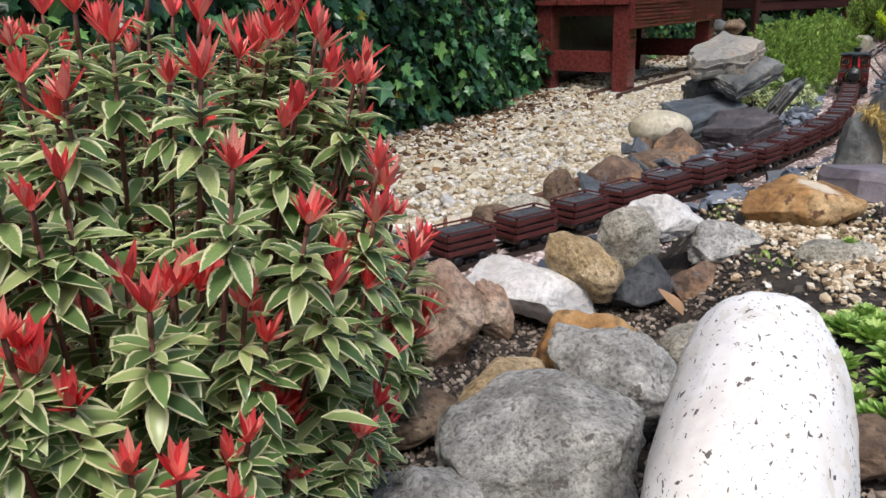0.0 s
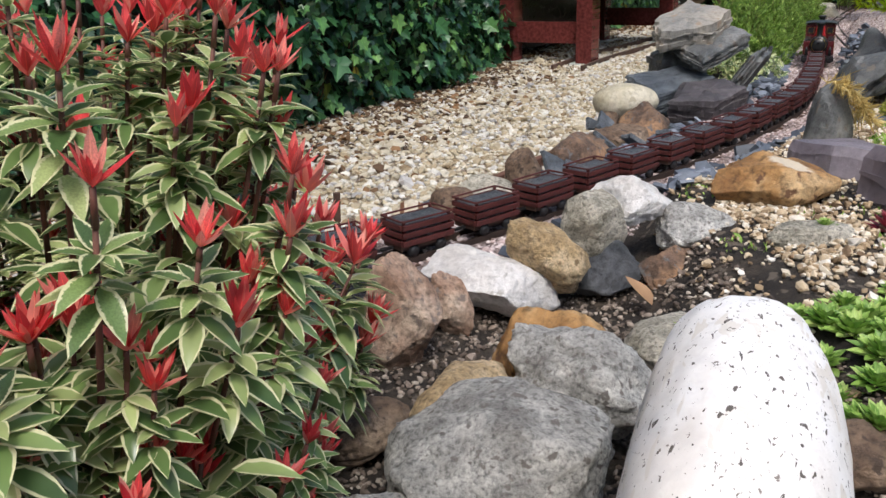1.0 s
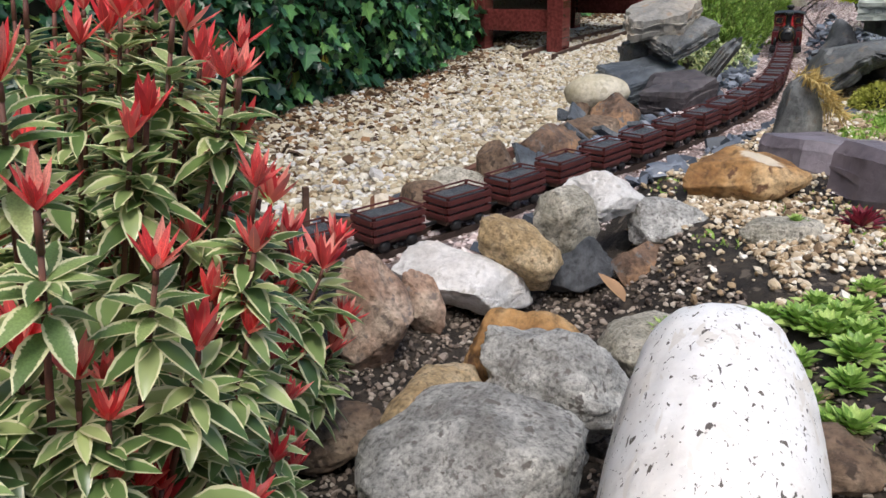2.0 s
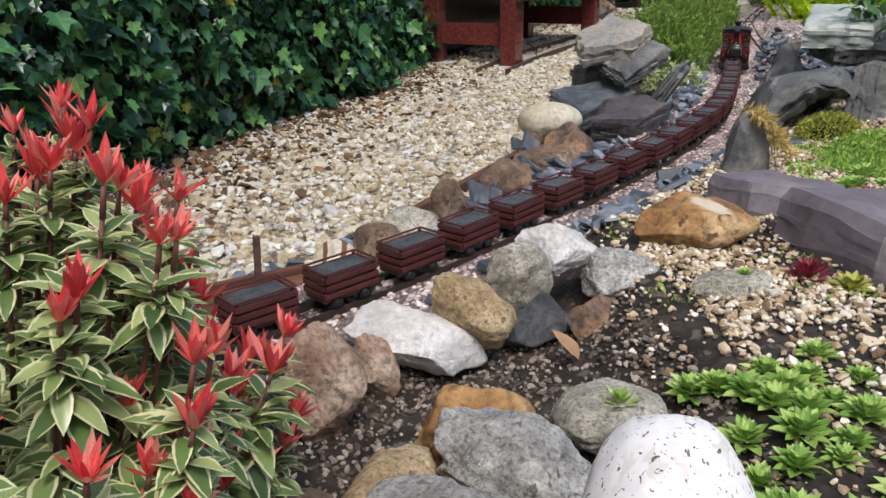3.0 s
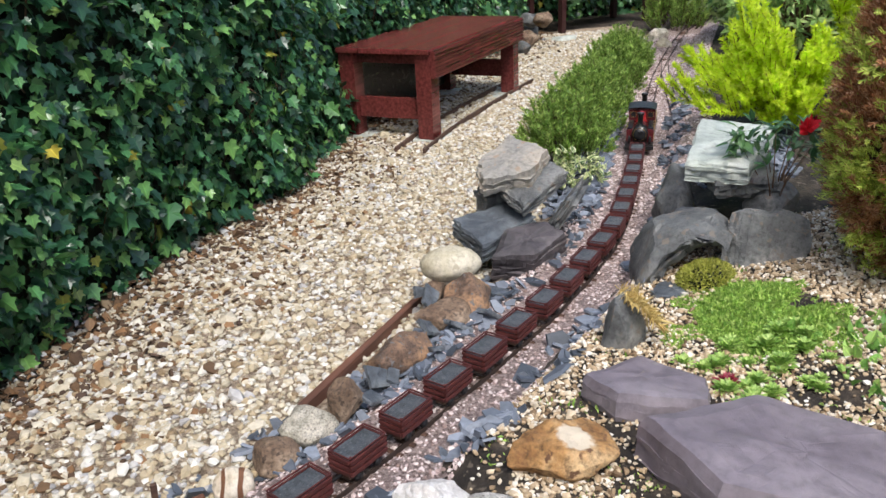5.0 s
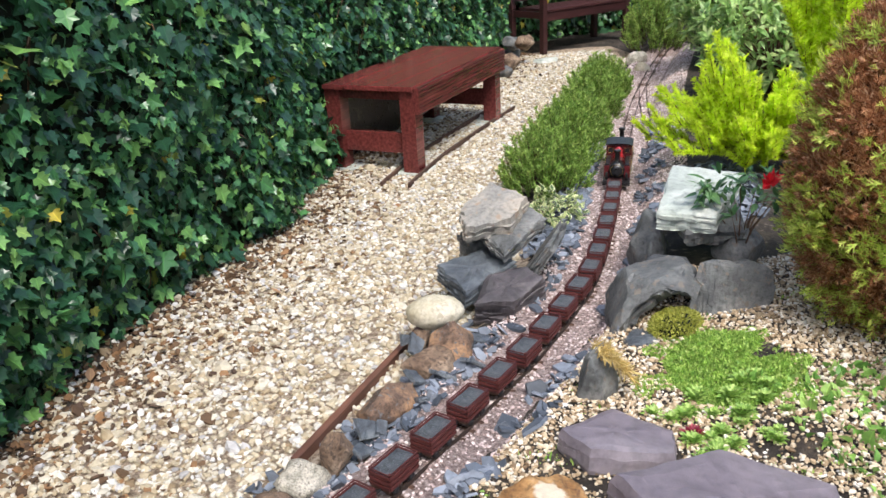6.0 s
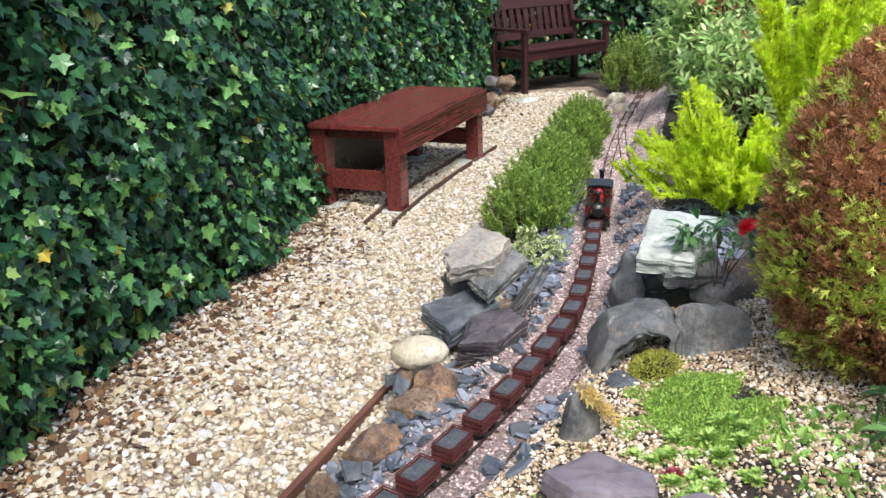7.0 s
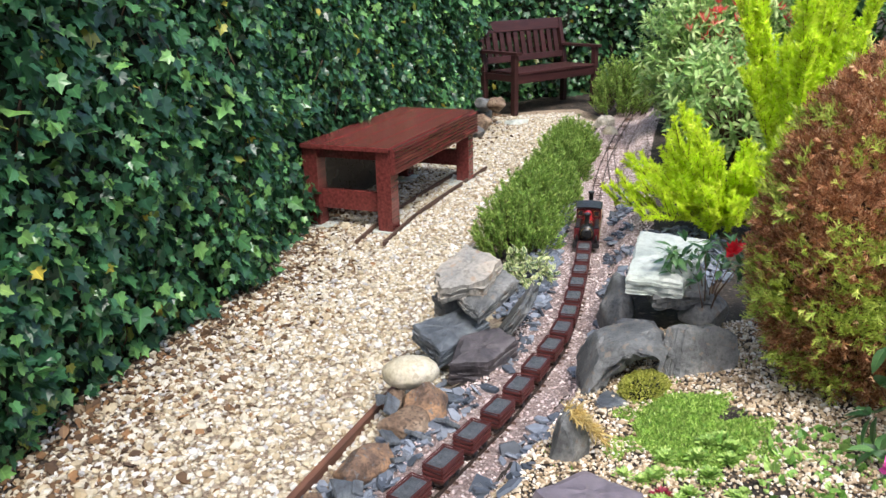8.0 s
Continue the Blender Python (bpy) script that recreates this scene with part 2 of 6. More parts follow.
LIME = leaf_material("lime_heath_leaf", [(0, (0.56, 0.74, 0.03)), (0.5, (0.78, 0.92, 0.05)), (1, (0.88, 0.94, 0.16))], None, 0.5, 0.6)
HEATHER = leaf_material("green_heather_leaf", [(0, (0.11, 0.21, 0.035)), (0.6, (0.24, 0.40, 0.07)), (1, (0.46, 0.60, 0.15))], None, 0.6, 0.35)
SEDUM = leaf_material("succulent_leaf", [(0, (0.14, 0.28, 0.05)), (0.5, (0.29, 0.46, 0.10)), (1, (0.48, 0.62, 0.20))], None, 0.42, 0.25)
RED_SEDUM = leaf_material("red_succulent_leaf", [(0, (0.11, 0.01, 0.02)), (0.6, (0.25, 0.02, 0.045)), (1, (0.36, 0.06, 0.08))], None, 0.4, 0.2)
MAT_GREEN = leaf_material("ground_cover_leaf", [(0, (0.13, 0.27, 0.04)), (0.5, (0.28, 0.46, 0.08)), (1, (0.46, 0.60, 0.17))], None, 0.55, 0.3)
MOSS_YELLOW = leaf_material("yellow_cushion_leaf", [(0, (0.22, 0.24, 0.04)), (0.5, (0.38, 0.40, 0.07)), (1, (0.50, 0.50, 0.14))], None, 0.6, 0.25)
DRY_MOSS = leaf_material("dry_straw_moss", [(0, (0.36, 0.24, 0.07)), (0.5, (0.56, 0.41, 0.14)), (1, (0.66, 0.54, 0.24))], None, 0.7, 0.25)
GREEN_LEAF = leaf_material("bright_green_leaf", [(0, (0.12, 0.28, 0.06)), (0.5, (0.24, 0.46, 0.10)), (1, (0.42, 0.62, 0.18))], None, 0.4, 0.35)
DARK_LEAF = leaf_material("dark_glossy_leaf", [(0, (0.03, 0.09, 0.035)), (0.6, (0.07, 0.17, 0.06)), (1, (0.14, 0.27, 0.09))], None, 0.3, 0.2)
RED_PETAL = leaf_material("red_petal", [(0, (0.6, 0.01, 0.02)), (1, (0.8, 0.03, 0.05))], None, 0.5, 0.3)
LIGHT_LEAF = leaf_material("fresh_pieris_leaf", [(0, (0.20, 0.36, 0.10)), (0.6, (0.38, 0.56, 0.19)), (1, (0.62, 0.70, 0.34))], None, 0.35, 0.42)
PINK_PETAL = leaf_material("pink_petal", [(0, (0.75, 0.05, 0.35)), (1, (0.85, 0.15, 0.5))], None, 0.5, 0.3)


def add_bands(m, colour):
    """Dark mineral bands through a pale stone."""
    n, l = m.node_tree.nodes, m.node_tree.links
    b = n["Principled BSDF"]
    old = b.inputs["Base Color"].links[0].from_socket
    tc = n.new("ShaderNodeTexCoord")
    w = n.new("ShaderNodeTexWave")
    w.inputs["Scale"].default_value, w.inputs["Distortion"].default_value, w.inputs["Detail"].default_value = 9, 2.5, 2
    l.new(tc.outputs["Object"], w.inputs["Vector"])
    l.new(mix(n, l, ramp(n, l, w.outputs["Fac"], [(0.80, (0, 0, 0)), (0.88, (1, 1, 1))]), old, colour), b.inputs["Base Color"])


def add_patch(m, colour, centre, radius):
    """One worn pale patch with a ragged edge."""
    n, l = m.node_tree.nodes, m.node_tree.links
    b = n["Principled BSDF"]
    old = b.inputs["Base Color"].links[0].from_socket
    tc = n.new("ShaderNodeTexCoord")
    d = n.new("ShaderNodeVectorMath")
    d.operation = "DISTANCE"
    l.new(tc.outputs["Object"], d.inputs[0])
    d.inputs[1].default_value = centre
    a = n.new("ShaderNodeMath")
    a.operation = "MULTIPLY_ADD"
    l.new(noise_tex(n, l, 45, 4), a.inputs[0])
    a.inputs[1].default_value = radius * 0.9
    l.new(d.outputs["Value"], a.inputs[2])
    mask = ramp(n, l, a.outputs[0], [(radius * 1.35, (1, 1, 1)), (radius * 1.45, (0, 0, 0))])
    l.new(mix(n, l, mask, old, colour), b.inputs["Base Color"])


add_bands(STRIPED_ROCK, (0.16, 0.07, 0.035))
OCHRE_WORN = OCHRE_ROCK.copy()
OCHRE_WORN.name = "ochre_sandstone_worn"
add_patch(OCHRE_WORN, (0.60, 0.52, 0.40), (0.02, -0.01, 0.055), 0.036)


# ---- building helpers ----
def thing(name, label, category, m=None, group="", kind=""):
    ob = new(name)
    ob.empty_display_size = 0.05
    if m is not None:
        ob.matrix_world = m
    return tagged(ob, label, category, group, kind)


def smooth_all(bm, on=True):
    for f in bm.faces:
        f.smooth = on


def part(name, bm, mat, parent=None, label="", m=None):
    me = bpy.data.meshes.new(name)
    bm.to_mesh(me)
    bm.free()
    me.materials.append(mat)
    ob = new(name, me)
    if m is not None:
        ob.matrix_basis = m
    ob.parent = parent
    if label:
        ob["label"] = label
    return ob


def share(name, me, parent, m):
    ob = new(name, me)
    ob.matrix_basis = m
    ob.parent = parent
    return ob


def box_bm(x0, x1, y0, y1, z0, z1, bevel=0.0, bm=None):
    b = bmesh.new()
    bmesh.ops.create_cube(b, size=1, matrix=Matrix.LocRotScale(((x0 + x1) / 2, (y0 + y1) / 2, (z0 + z1) / 2), None, (x1 - x0, y1 - y0, z1 - z0)))
    if bevel:
        bmesh.ops.bevel(b, geom=b.edges[:], offset=bevel, segments=2, affect="EDGES", profile=0.7)
    if bm is None:
        return b
    me = bpy.data.meshes.new("joined")
    b.to_mesh(me)
    b.free()
    bm.from_mesh(me)
    bpy.data.meshes.remove(me)
    return bm


def tube_bm(points, radii, sides=8, bm=None):
    bm = bm or bmesh.new()
    pts = [Vector(p) for p in points]
    rings = []
    for i, p in enumerate(pts):
        d = (pts[min(i + 1, len(pts) - 1)] - pts[max(i - 1, 0)]).normalized()
        q = d.to_track_quat("Z", "Y")
        r = radii[i] if isinstance(radii, (list, tuple)) else radii
        rings.append([bm.verts.new(p + q @ Vector((r * math.cos(6.28319 * k / sides), r * math.sin(6.28319 * k / sides), 0))) for k in range(sides)])
    for a, b in zip(rings, rings[1:]):
        for k in range(sides):
            bm.faces.new((a[k], a[(k + 1) % sides], b[(k + 1) % sides], b[k])).smooth = True
    bm.faces.new(rings[0][::-1])
    bm.faces.new(rings[-1])
    return bm


def lathe_bm(profile, sides=24, axis="Z", bm=None):
    """A turned piece from (radius, height) pairs."""
    bm = bm or bmesh.new()
    rings = []
    for r, h in profile:
        ring = []
        for k in range(sides):
            c, s = r * math.cos(6.28319 * k / sides), r * math.sin(6.28319 * k / sides)
            ring.append(bm.verts.new((c, s, h) if axis == "Z" else ((h, c, s) if axis == "X" else (c, h, s))))
        rings.append(ring)
    for a, b in zip(rings, rings[1:]):
        for k in range(sides):
            bm.faces.new((a[k], a[(k + 1) % sides], b[(k + 1) % sides], b[k])).smooth = True
    bm.faces.new(rings[0][::-1])
    bm.faces.new(rings[-1])
    bmesh.ops.recalc_face_normals(bm, faces=bm.faces[:])
    return bm


def scatter_mesh(name, verts, faces, locs, rots, scales, mat, uvs=None, smooth=False):
    """One mesh of many copies of a small template. locs n x 3, rots n x 3 x 3, scales n or n x 3."""
    tv, n, k = np.asarray(verts, float), len(locs), len(verts)
    scales = np.asarray(scales, float)
    if scales.ndim == 1:
        scales = np.repeat(scales[:, None], 3, 1)
    v = np.einsum("nij,nkj->nki", np.asarray(rots), tv[None] * scales[:, None, :]) + np.asarray(locs)[:, None, :]
    loops = np.concatenate([np.asarray(f) for f in faces])
    sizes = np.array([len(f) for f in faces])
    starts = np.concatenate(([0], np.cumsum(sizes)[:-1]))
    nl = len(loops)
    me = bpy.data.meshes.new(name)
    me.vertices.add(n * k)
    me.vertices.foreach_set("co", v.reshape(-1).astype(np.float32))
    me.loops.add(n * nl)
    me.loops.foreach_set("vertex_index", (loops[None] + np.arange(n)[:, None] * k).reshape(-1).astype(np.int32))
    me.polygons.add(n * len(faces))
    me.polygons.foreach_set("loop_start", (starts[None] + np.arange(n)[:, None] * nl).reshape(-1).astype(np.int32))
    me.update(calc_edges=True)
    me.polygons.foreach_set("use_smooth", np.full(n * len(faces), smooth))
    if uvs is not None:
        layer = me.uv_layers.new(name="UVMap")
        u = np.asarray(uvs, float)[loops]
        layer.data.foreach_set("uv", np.tile(u.reshape(-1), n).astype(np.float32))
    me.materials.append(mat)
    me.validate()
    return me


def turns(n, rng, up=None, wobble=None):
    """Random rotation matrices; with up (n x 3) and wobble, z near up."""
    if up is None:
        q = rng.normal(size=(n, 4))
        q /= np.linalg.norm(q, axis=1)[:, None]
        w, x, y, z = q.T
        return np.stack([1 - 2 * (y * y + z * z), 2 * (x * y - z * w), 2 * (x * z + y * w), 2 * (x * y + z * w), 1 - 2 * (x * x + z * z), 2 * (y * z - x * w), 2 * (x * z - y * w), 2 * (y * z + x * w), 1 - 2 * (x * x + y * y)], 1).reshape(n, 3, 3)
    zed = np.asarray(up, float) + rng.normal(size=(n, 3)) * (wobble or 0)
    zed /= np.linalg.norm(zed, axis=1)[:, None]
    a = rng.normal(size=(n, 3))
    ex = np.cross(a, zed)
    ex /= np.linalg.norm(ex, axis=1)[:, None]
    return np.stack([ex, np.cross(zed, ex), zed], 2)


def aligned(ydir, zdir):
    """Rotations whose y runs along ydir and whose z lies near zdir."""
    y = ydir / np.linalg.norm(ydir, axis=1)[:, None]
    x = np.cross(y, zdir)
    x /= np.linalg.norm(x, axis=1)[:, None] + 1e-9
    return np.stack([x, y, np.cross(x, y)], 2)


def pebble(seed, subdiv=1, flat=0.65):
    r = random.Random(seed)
    b = bmesh.new()
    bmesh.ops.create_icosphere(b, subdivisions=subdiv, radius=1)
    off = Vector((r.random() * 50, r.random() * 50, 0))
    for v in b.verts:
        v.co *= 0.8 + 0.5 * noise.noise(v.co * 0.9 + off)
        v.co.z *= flat
        v.co.y *= 0.8
    vs, fs = [tuple(v.co) for v in b.verts], [[v.index for v in f.verts] for f in b.faces]
    b.free()
    return vs, fs


def leaf(length=1.0, width=0.4, fold=0.12, droop=0.2, stations=5, tip=1.3):
    """A pointed leaf along +y, its face up; uv x from midrib 0 to edge 1."""
    vs, uv, fs = [], [], []
    for i in range(stations + 1):
        t = i / stations
        w = 0.5 * width * (math.sin(math.pi * t ** 0.85) ** 0.8 if 0 < t < 1 else 0.02) * (1.05 - 0.15 * t * tip)
        z = -droop * t * t
        for s in (-1, 0, 1):
            vs.append((s * w, t * length, z + fold * abs(s) * w * 2))
            uv.append((abs(s), t))
    for i in range(stations):
        a = 3 * i
        fs += [[a, a + 1, a + 4, a + 3], [a + 1, a + 2, a + 5, a + 4]]
    return vs, fs, uv


def needle(length=1.0, width=0.16):
    return [(-width / 2, 0, 0), (width / 2, 0, 0), (width / 3, length * 0.6, 0.04), (0, length, 0), (-width / 3, length * 0.6, 0.04)], [[0, 1, 2, 3, 4]], [(1, 0), (1, 0), (0.5, 0.6), (0.5, 1), (0.5, 0.6)]


def ivy_leaf():
    """A five-lobed leaf about 1 long, stalk at the origin, tip along +y."""
    half = [(0.0, 0.10), (0.22, 0.0), (0.46, 0.18), (0.34, 0.36), (0.52, 0.58), (0.24, 0.62), (0.0, 1.0)]
    pts = half + [(-x, y) for x, y in half[-2:0:-1]]
    vs = [(0, 0.36, -0.05)] + [(x, y, 0.10 * abs(x) - 0.10 * y * y) for x, y in pts]
    n = len(pts)
    return vs, [[0, 1 + (i + 1) % n, 1 + i] for i in range(n)], [(0, 0)] + [(min(1, abs(x) * 2.2), y) for x, y in pts]


def ss(x):
    x = min(1.0, max(0.0, x))
    return x * x * (3 - 2 * x)


# ---- the track's line and the lie of the land ----
LINE = [(-1.3, 0.95), (-0.75, 1.10), (-0.40, 1.215), (-0.06, 1.385), (0.07, 1.475), (0.196, 1.57), (0.318, 1.672), (0.436, 1.783), (0.555, 1.895), (0.665, 1.998), (0.777, 2.112), (0.872, 2.205), (0.998, 2.35),
        (1.10, 2.475), (1.19, 2.588), (1.27, 2.71), (1.345, 2.842), (1.415, 2.972), (1.485, 3.108), (1.552, 3.235), (1.615, 3.37), (1.68, 3.50), (1.745, 3.625), (1.87, 3.88), (2.05, 4.24), (2.40, 4.93), (2.78, 5.60), (3.2, 6.3), (3.65, 7.0), (4.3, 7.7)]


def dense(points, step=0.02):
    """Evenly spaced places with their directions along a smooth line through the points."""
    p = np.array(points, float)
    for _ in range(3):
        q = np.repeat(p, 2, 0)[1:-1]
        a = 0.75 * p[:-1] + 0.25 * p[1:]
        b = 0.25 * p[:-1] + 0.75 * p[1:]
        q = np.stack([a, b], 1).reshape(-1, 2)
        p = np.vstack([p[:1], q, p[-1:]])
    s = np.concatenate(([0], np.cumsum(np.linalg.norm(np.diff(p, axis=0), axis=1))))
    t = np.arange(0, s[-1], step)
    out = np.stack([np.interp(t, s, p[:, 0]), np.interp(t, s, p[:, 1])], 1)
    d = np.gradient(out, axis=0)
    return out, d / np.linalg.norm(d, axis=1)[:, None]


TRACK, HEADING = dense(LINE)
# solid core, coloured as the shade under the small leaves
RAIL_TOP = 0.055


def side_field(line, dirs, x0=-2.0, x1=6.2, y0=-1.2, y1=9.2, step=0.02):
    """A function that gives the distance from a line, positive on its right, out of a table of places."""
    xs, ys = np.arange(x0, x1, step), np.arange(y0, y1, step)
    table = np.empty((len(ys), len(xs)))
    for j, y in enumerate(ys):
        dx, dy = line[None, :, 0] - xs[:, None], line[:, 1] - y
        i = np.argmin(dx ** 2 + dy[None] ** 2, axis=1)
        table[j] = -dx[np.arange(len(xs)), i] * dirs[i, 1] + dy[i] * dirs[i, 0]
    rows = table.tolist()
    nx, ny = len(xs) - 2, len(ys) - 2

    def at(x, y):
        u, v = min(nx, max(0.0, (x - x0) / step)), min(ny, max(0.0, (y - y0) / step))
        i, j = int(u), int(v)
        u, v = u - i, v - j
        a, b = rows[j], rows[j + 1]
        return (a[i] * (1 - u) + a[i + 1] * u) * (1 - v) + (b[i] * (1 - u) + b[i + 1] * u) * v
    return at


beside = side_field(TRACK, HEADING)


def land(x, y):
    """Height of the ground."""
    if y < -1 or y > 9 or x < -2 or x > 6:
        return 0.0
    d = beside(x, y)
    bed = 0.042 * (1 - ss((abs(d) - 0.09) / 0.12))
    if d < 0:
        z = bed + 0.03 * ss((-d - 0.1) / 0.05) * (1 - ss((-d - 0.22) / 0.05)) * ss((y - 1.9) / 0.3)
    else:
        rise = 0.10 * ss((x - 0.42) / 0.16) * ss((d - 0.05) / 0.15) + 0.05 * ss((x - 1.15) / 0.3) * ss((d - 0.1) / 0.2)
        rise += 0.06 * ss((0.55 - x) / 0.3) * ss((0.9 - y) / 0.3)
        z = max(bed, rise)
    return z + 0.008 * noise.noise(Vector((x * 6, y * 6, 0)))


gx = np.concatenate(([-400, -60, -12, -4], np.arange(-1.6, 4.6, 0.035), [6, 14, 60, 400]))
gy = np.concatenate(([-400, -60, -12, -3], np.arange(-0.6, 8.6, 0.045), [10, 18, 70, 400]))
bm = bmesh.new()
grid = [[bm.verts.new((x, y, land(x, y))) for x in gx] for y in gy]
for r0, r1 in zip(grid, grid[1:]):
    for i in range(len(gx) - 1):
        bm.faces.new((r0[i], r0[i + 1], r1[i + 1], r1[i])).smooth = True
tagged(part("ground", bm, SOIL), "dark garden soil with grit and small stones", "ground", kind="structure")

# ---- plain added walls that close the garden behind the camera and cut low skylight ----
RENDERED = stone_material("rendered_wall", (0.30, 0.27, 0.23), (0.38, 0.34, 0.29), (0.46, 0.42, 0.36), 3, None, 0.9, 0.4, grit=0.4)
for k, (ax, ay, bx, by) in enumerate(((-1.9, 0.75, -2.6, -1.6), (-2.6, -1.6, 5.4, -2.0), (5.4, -2.0, 6.3, 8.0))):
    run = math.hypot(bx - ax, by - ay)
    tagged(part("added_wall_" + ("west", "south", "east")[k], box_bm(0, run + 0.1, -0.1, 0.1, -0.05, 1.6, 0.01), RENDERED, m=pose(ax, ay, 0, 0, 0, math.degrees(math.atan2(by - ay, bx - ax)))), "plain rendered wall added out of view to cut low sky light", "wall", kind="structure")

# ---- gravel, ballast and chips ----
HEDGE_FOOT = [(-1.6, 0.9), (-1.0, 1.5), (-0.56, 1.97), (-0.37, 2.33), (-0.19, 2.83), (0.06, 3.25), (0.31, 3.60), (0.33, 3.78), (0.36, 4.00), (0.52, 4.42), (0.72, 4.80), (1.15, 5.55), (1.75, 6.5), (2.25, 7.3), (2.5, 8.0)]
HEDGE, HEDGE_DIR = dense(HEDGE_FOOT, 0.03)


hedge_side = side_field(HEDGE, HEDGE_DIR)


def gravel(name, label, zone, count, size, mat, seed, area, sink=0.3, spread=0.35, flat=0.6, layer=0.0, lie=0.35, shape=None, subdiv=1):
    rng = np.random.default_rng(seed)
    x0, x1, y0, y1 = area
    locs = []
    tries = 0
    while len(locs) < count and tries < count * 12:
        tries += 1
        x, y = rng.uniform(x0, x1), rng.uniform(y0, y1)
        if zone(x, y, rng):
            locs.append((x, y, land(x, y)))
    locs = np.array(locs)
    n = len(locs)
    kinds = 5
    who = rng.integers(0, kinds, n)
    verts, objs = [], []
    for k in range(kinds):
        sel = who == k
        s = size * np.exp(rng.normal(size=sel.sum()) * spread)
        lo = locs[sel].copy()
        lo[:, 2] += s * flat * (1 - 2 * sink) * 0.5 + rng.uniform(0, 1, sel.sum()) * layer
        vs, fs = shape(seed * 10 + k) if shape else pebble(seed * 10 + k, subdiv, flat)
        up = np.tile((0.0, 0.0, 1.0), (sel.sum(), 1))
        objs.append(scatter_mesh(name, vs, fs, lo, turns(sel.sum(), rng, up, lie), s, mat, smooth=False))
    bmx = bmesh.new()
    for me in objs:
        bmx.from_mesh(me)
        bpy.data.meshes.remove(me)
    return tagged(part(name, bmx, mat), label, "gravel", kind="stuff")


def path_zone(x, y, rng):
    d = beside(x, y)
    h = hedge_side(x, y)
    if h < -0.15 or d > -0.2:
        return False
    lim = -0.30 if y > 1.9 else -0.2
    if y > 3.2:
        lim = -0.42
    if y > 5.8:
        lim = -0.25
    if d > lim:
        return False
    return rng.random() < min(1, (h + 0.15) / 0.25) and (y < 5 or rng.random() < 0.75)


gravel("gravel_path", "pale cream and buff gravel covering the path", path_zone, 42000, 0.0100, GRAVEL, 3, (-1.2, 3.2, 1.0, 7.4), layer=0.008)
gravel("track_ballast", "fine pinkish grey granite chips round the rails", lambda x, y, r: -0.2 < beside(x, y) < 0.17 + 0.12 * (y > 3.0), 40000, 0.0045, BALLAST, 4, (-0.6, 3.6, 1.0, 6.6), layer=0.003)


def shard(seed):
    r = random.Random(seed)
    n = 5
    pts = [(math.cos(6.283 * (i + r.random() * 0.6) / n) * r.uniform(0.7, 1.2), math.sin(6.283 * (i + r.random() * 0.6) / n) * r.uniform(0.4, 0.9)) for i in range(n)]
    vs = [(x, y, -0.12) for x, y in pts] + [(x * 0.95, y * 0.95, 0.12) for x, y in pts]
    return vs, [list(range(n))[::-1], list(range(n, 2 * n))] + [[i, (i + 1) % n, n + (i + 1) % n, n + i] for i in range(n)]


def chip_zone(x, y, rng):
    d = beside(x, y)
    n = noise.noise(Vector((x * 5, y * 5, 3)))
    left = -0.30 < d < -0.10 and y > 1.75 and n > -0.25
    right = 0.09 < d < 0.2 and y > 1.5 and n > 0.0
    far = 0.24 < d < 0.55 and 2.75 < y < 3.4
    return left or right or far


gravel("slate_chips", "loose blue-grey slate chips beside the track", chip_zone, 2600, 0.017, SHARDS, 6, (-0.6, 2.6, 0.9, 4.3), shape=shard, lie=0.45, layer=0.012, flat=0.3, spread=0.4)


def bed_zone(x, y, rng):
    d = beside(x, y)
    n = noise.noise(Vector((x * 4, y * 4, 9)))
    fringe = 0.60 + 0.05 * noise.noise(Vector((y * 9, 0, 4)))
    if ((x - 1.30) / 0.22) ** 2 + ((y - 1.93) / 0.26) ** 2 < 0.42 or x < fringe and rng.random() < 0.85:
        return False
    return d > 0.15 and (n > (-0.12 if x < 0.95 else -0.35) or rng.random() < 0.3)


gravel("bed_gravel", "buff pea gravel over the rockery soil", bed_zone, 34000, 0.0055, BED_GRAVEL, 7, (0.5, 1.95, 0.85, 2.45), layer=0.005)
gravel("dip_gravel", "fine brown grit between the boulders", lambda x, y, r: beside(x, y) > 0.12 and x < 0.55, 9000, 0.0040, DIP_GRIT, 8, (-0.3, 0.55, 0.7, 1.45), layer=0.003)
gravel("leaf_litter", "dry brown leaves and bits under the hedge", lambda x, y, r: -0.08 < hedge_side(x, y) < 0.14 + 0.4 * r.random() ** 3, 9000, 0.011, DEBRIS, 9, (-1.2, 2.6, 1.2, 7.6), shape=shard, lie=0.5, layer=0.012, flat=0.3)

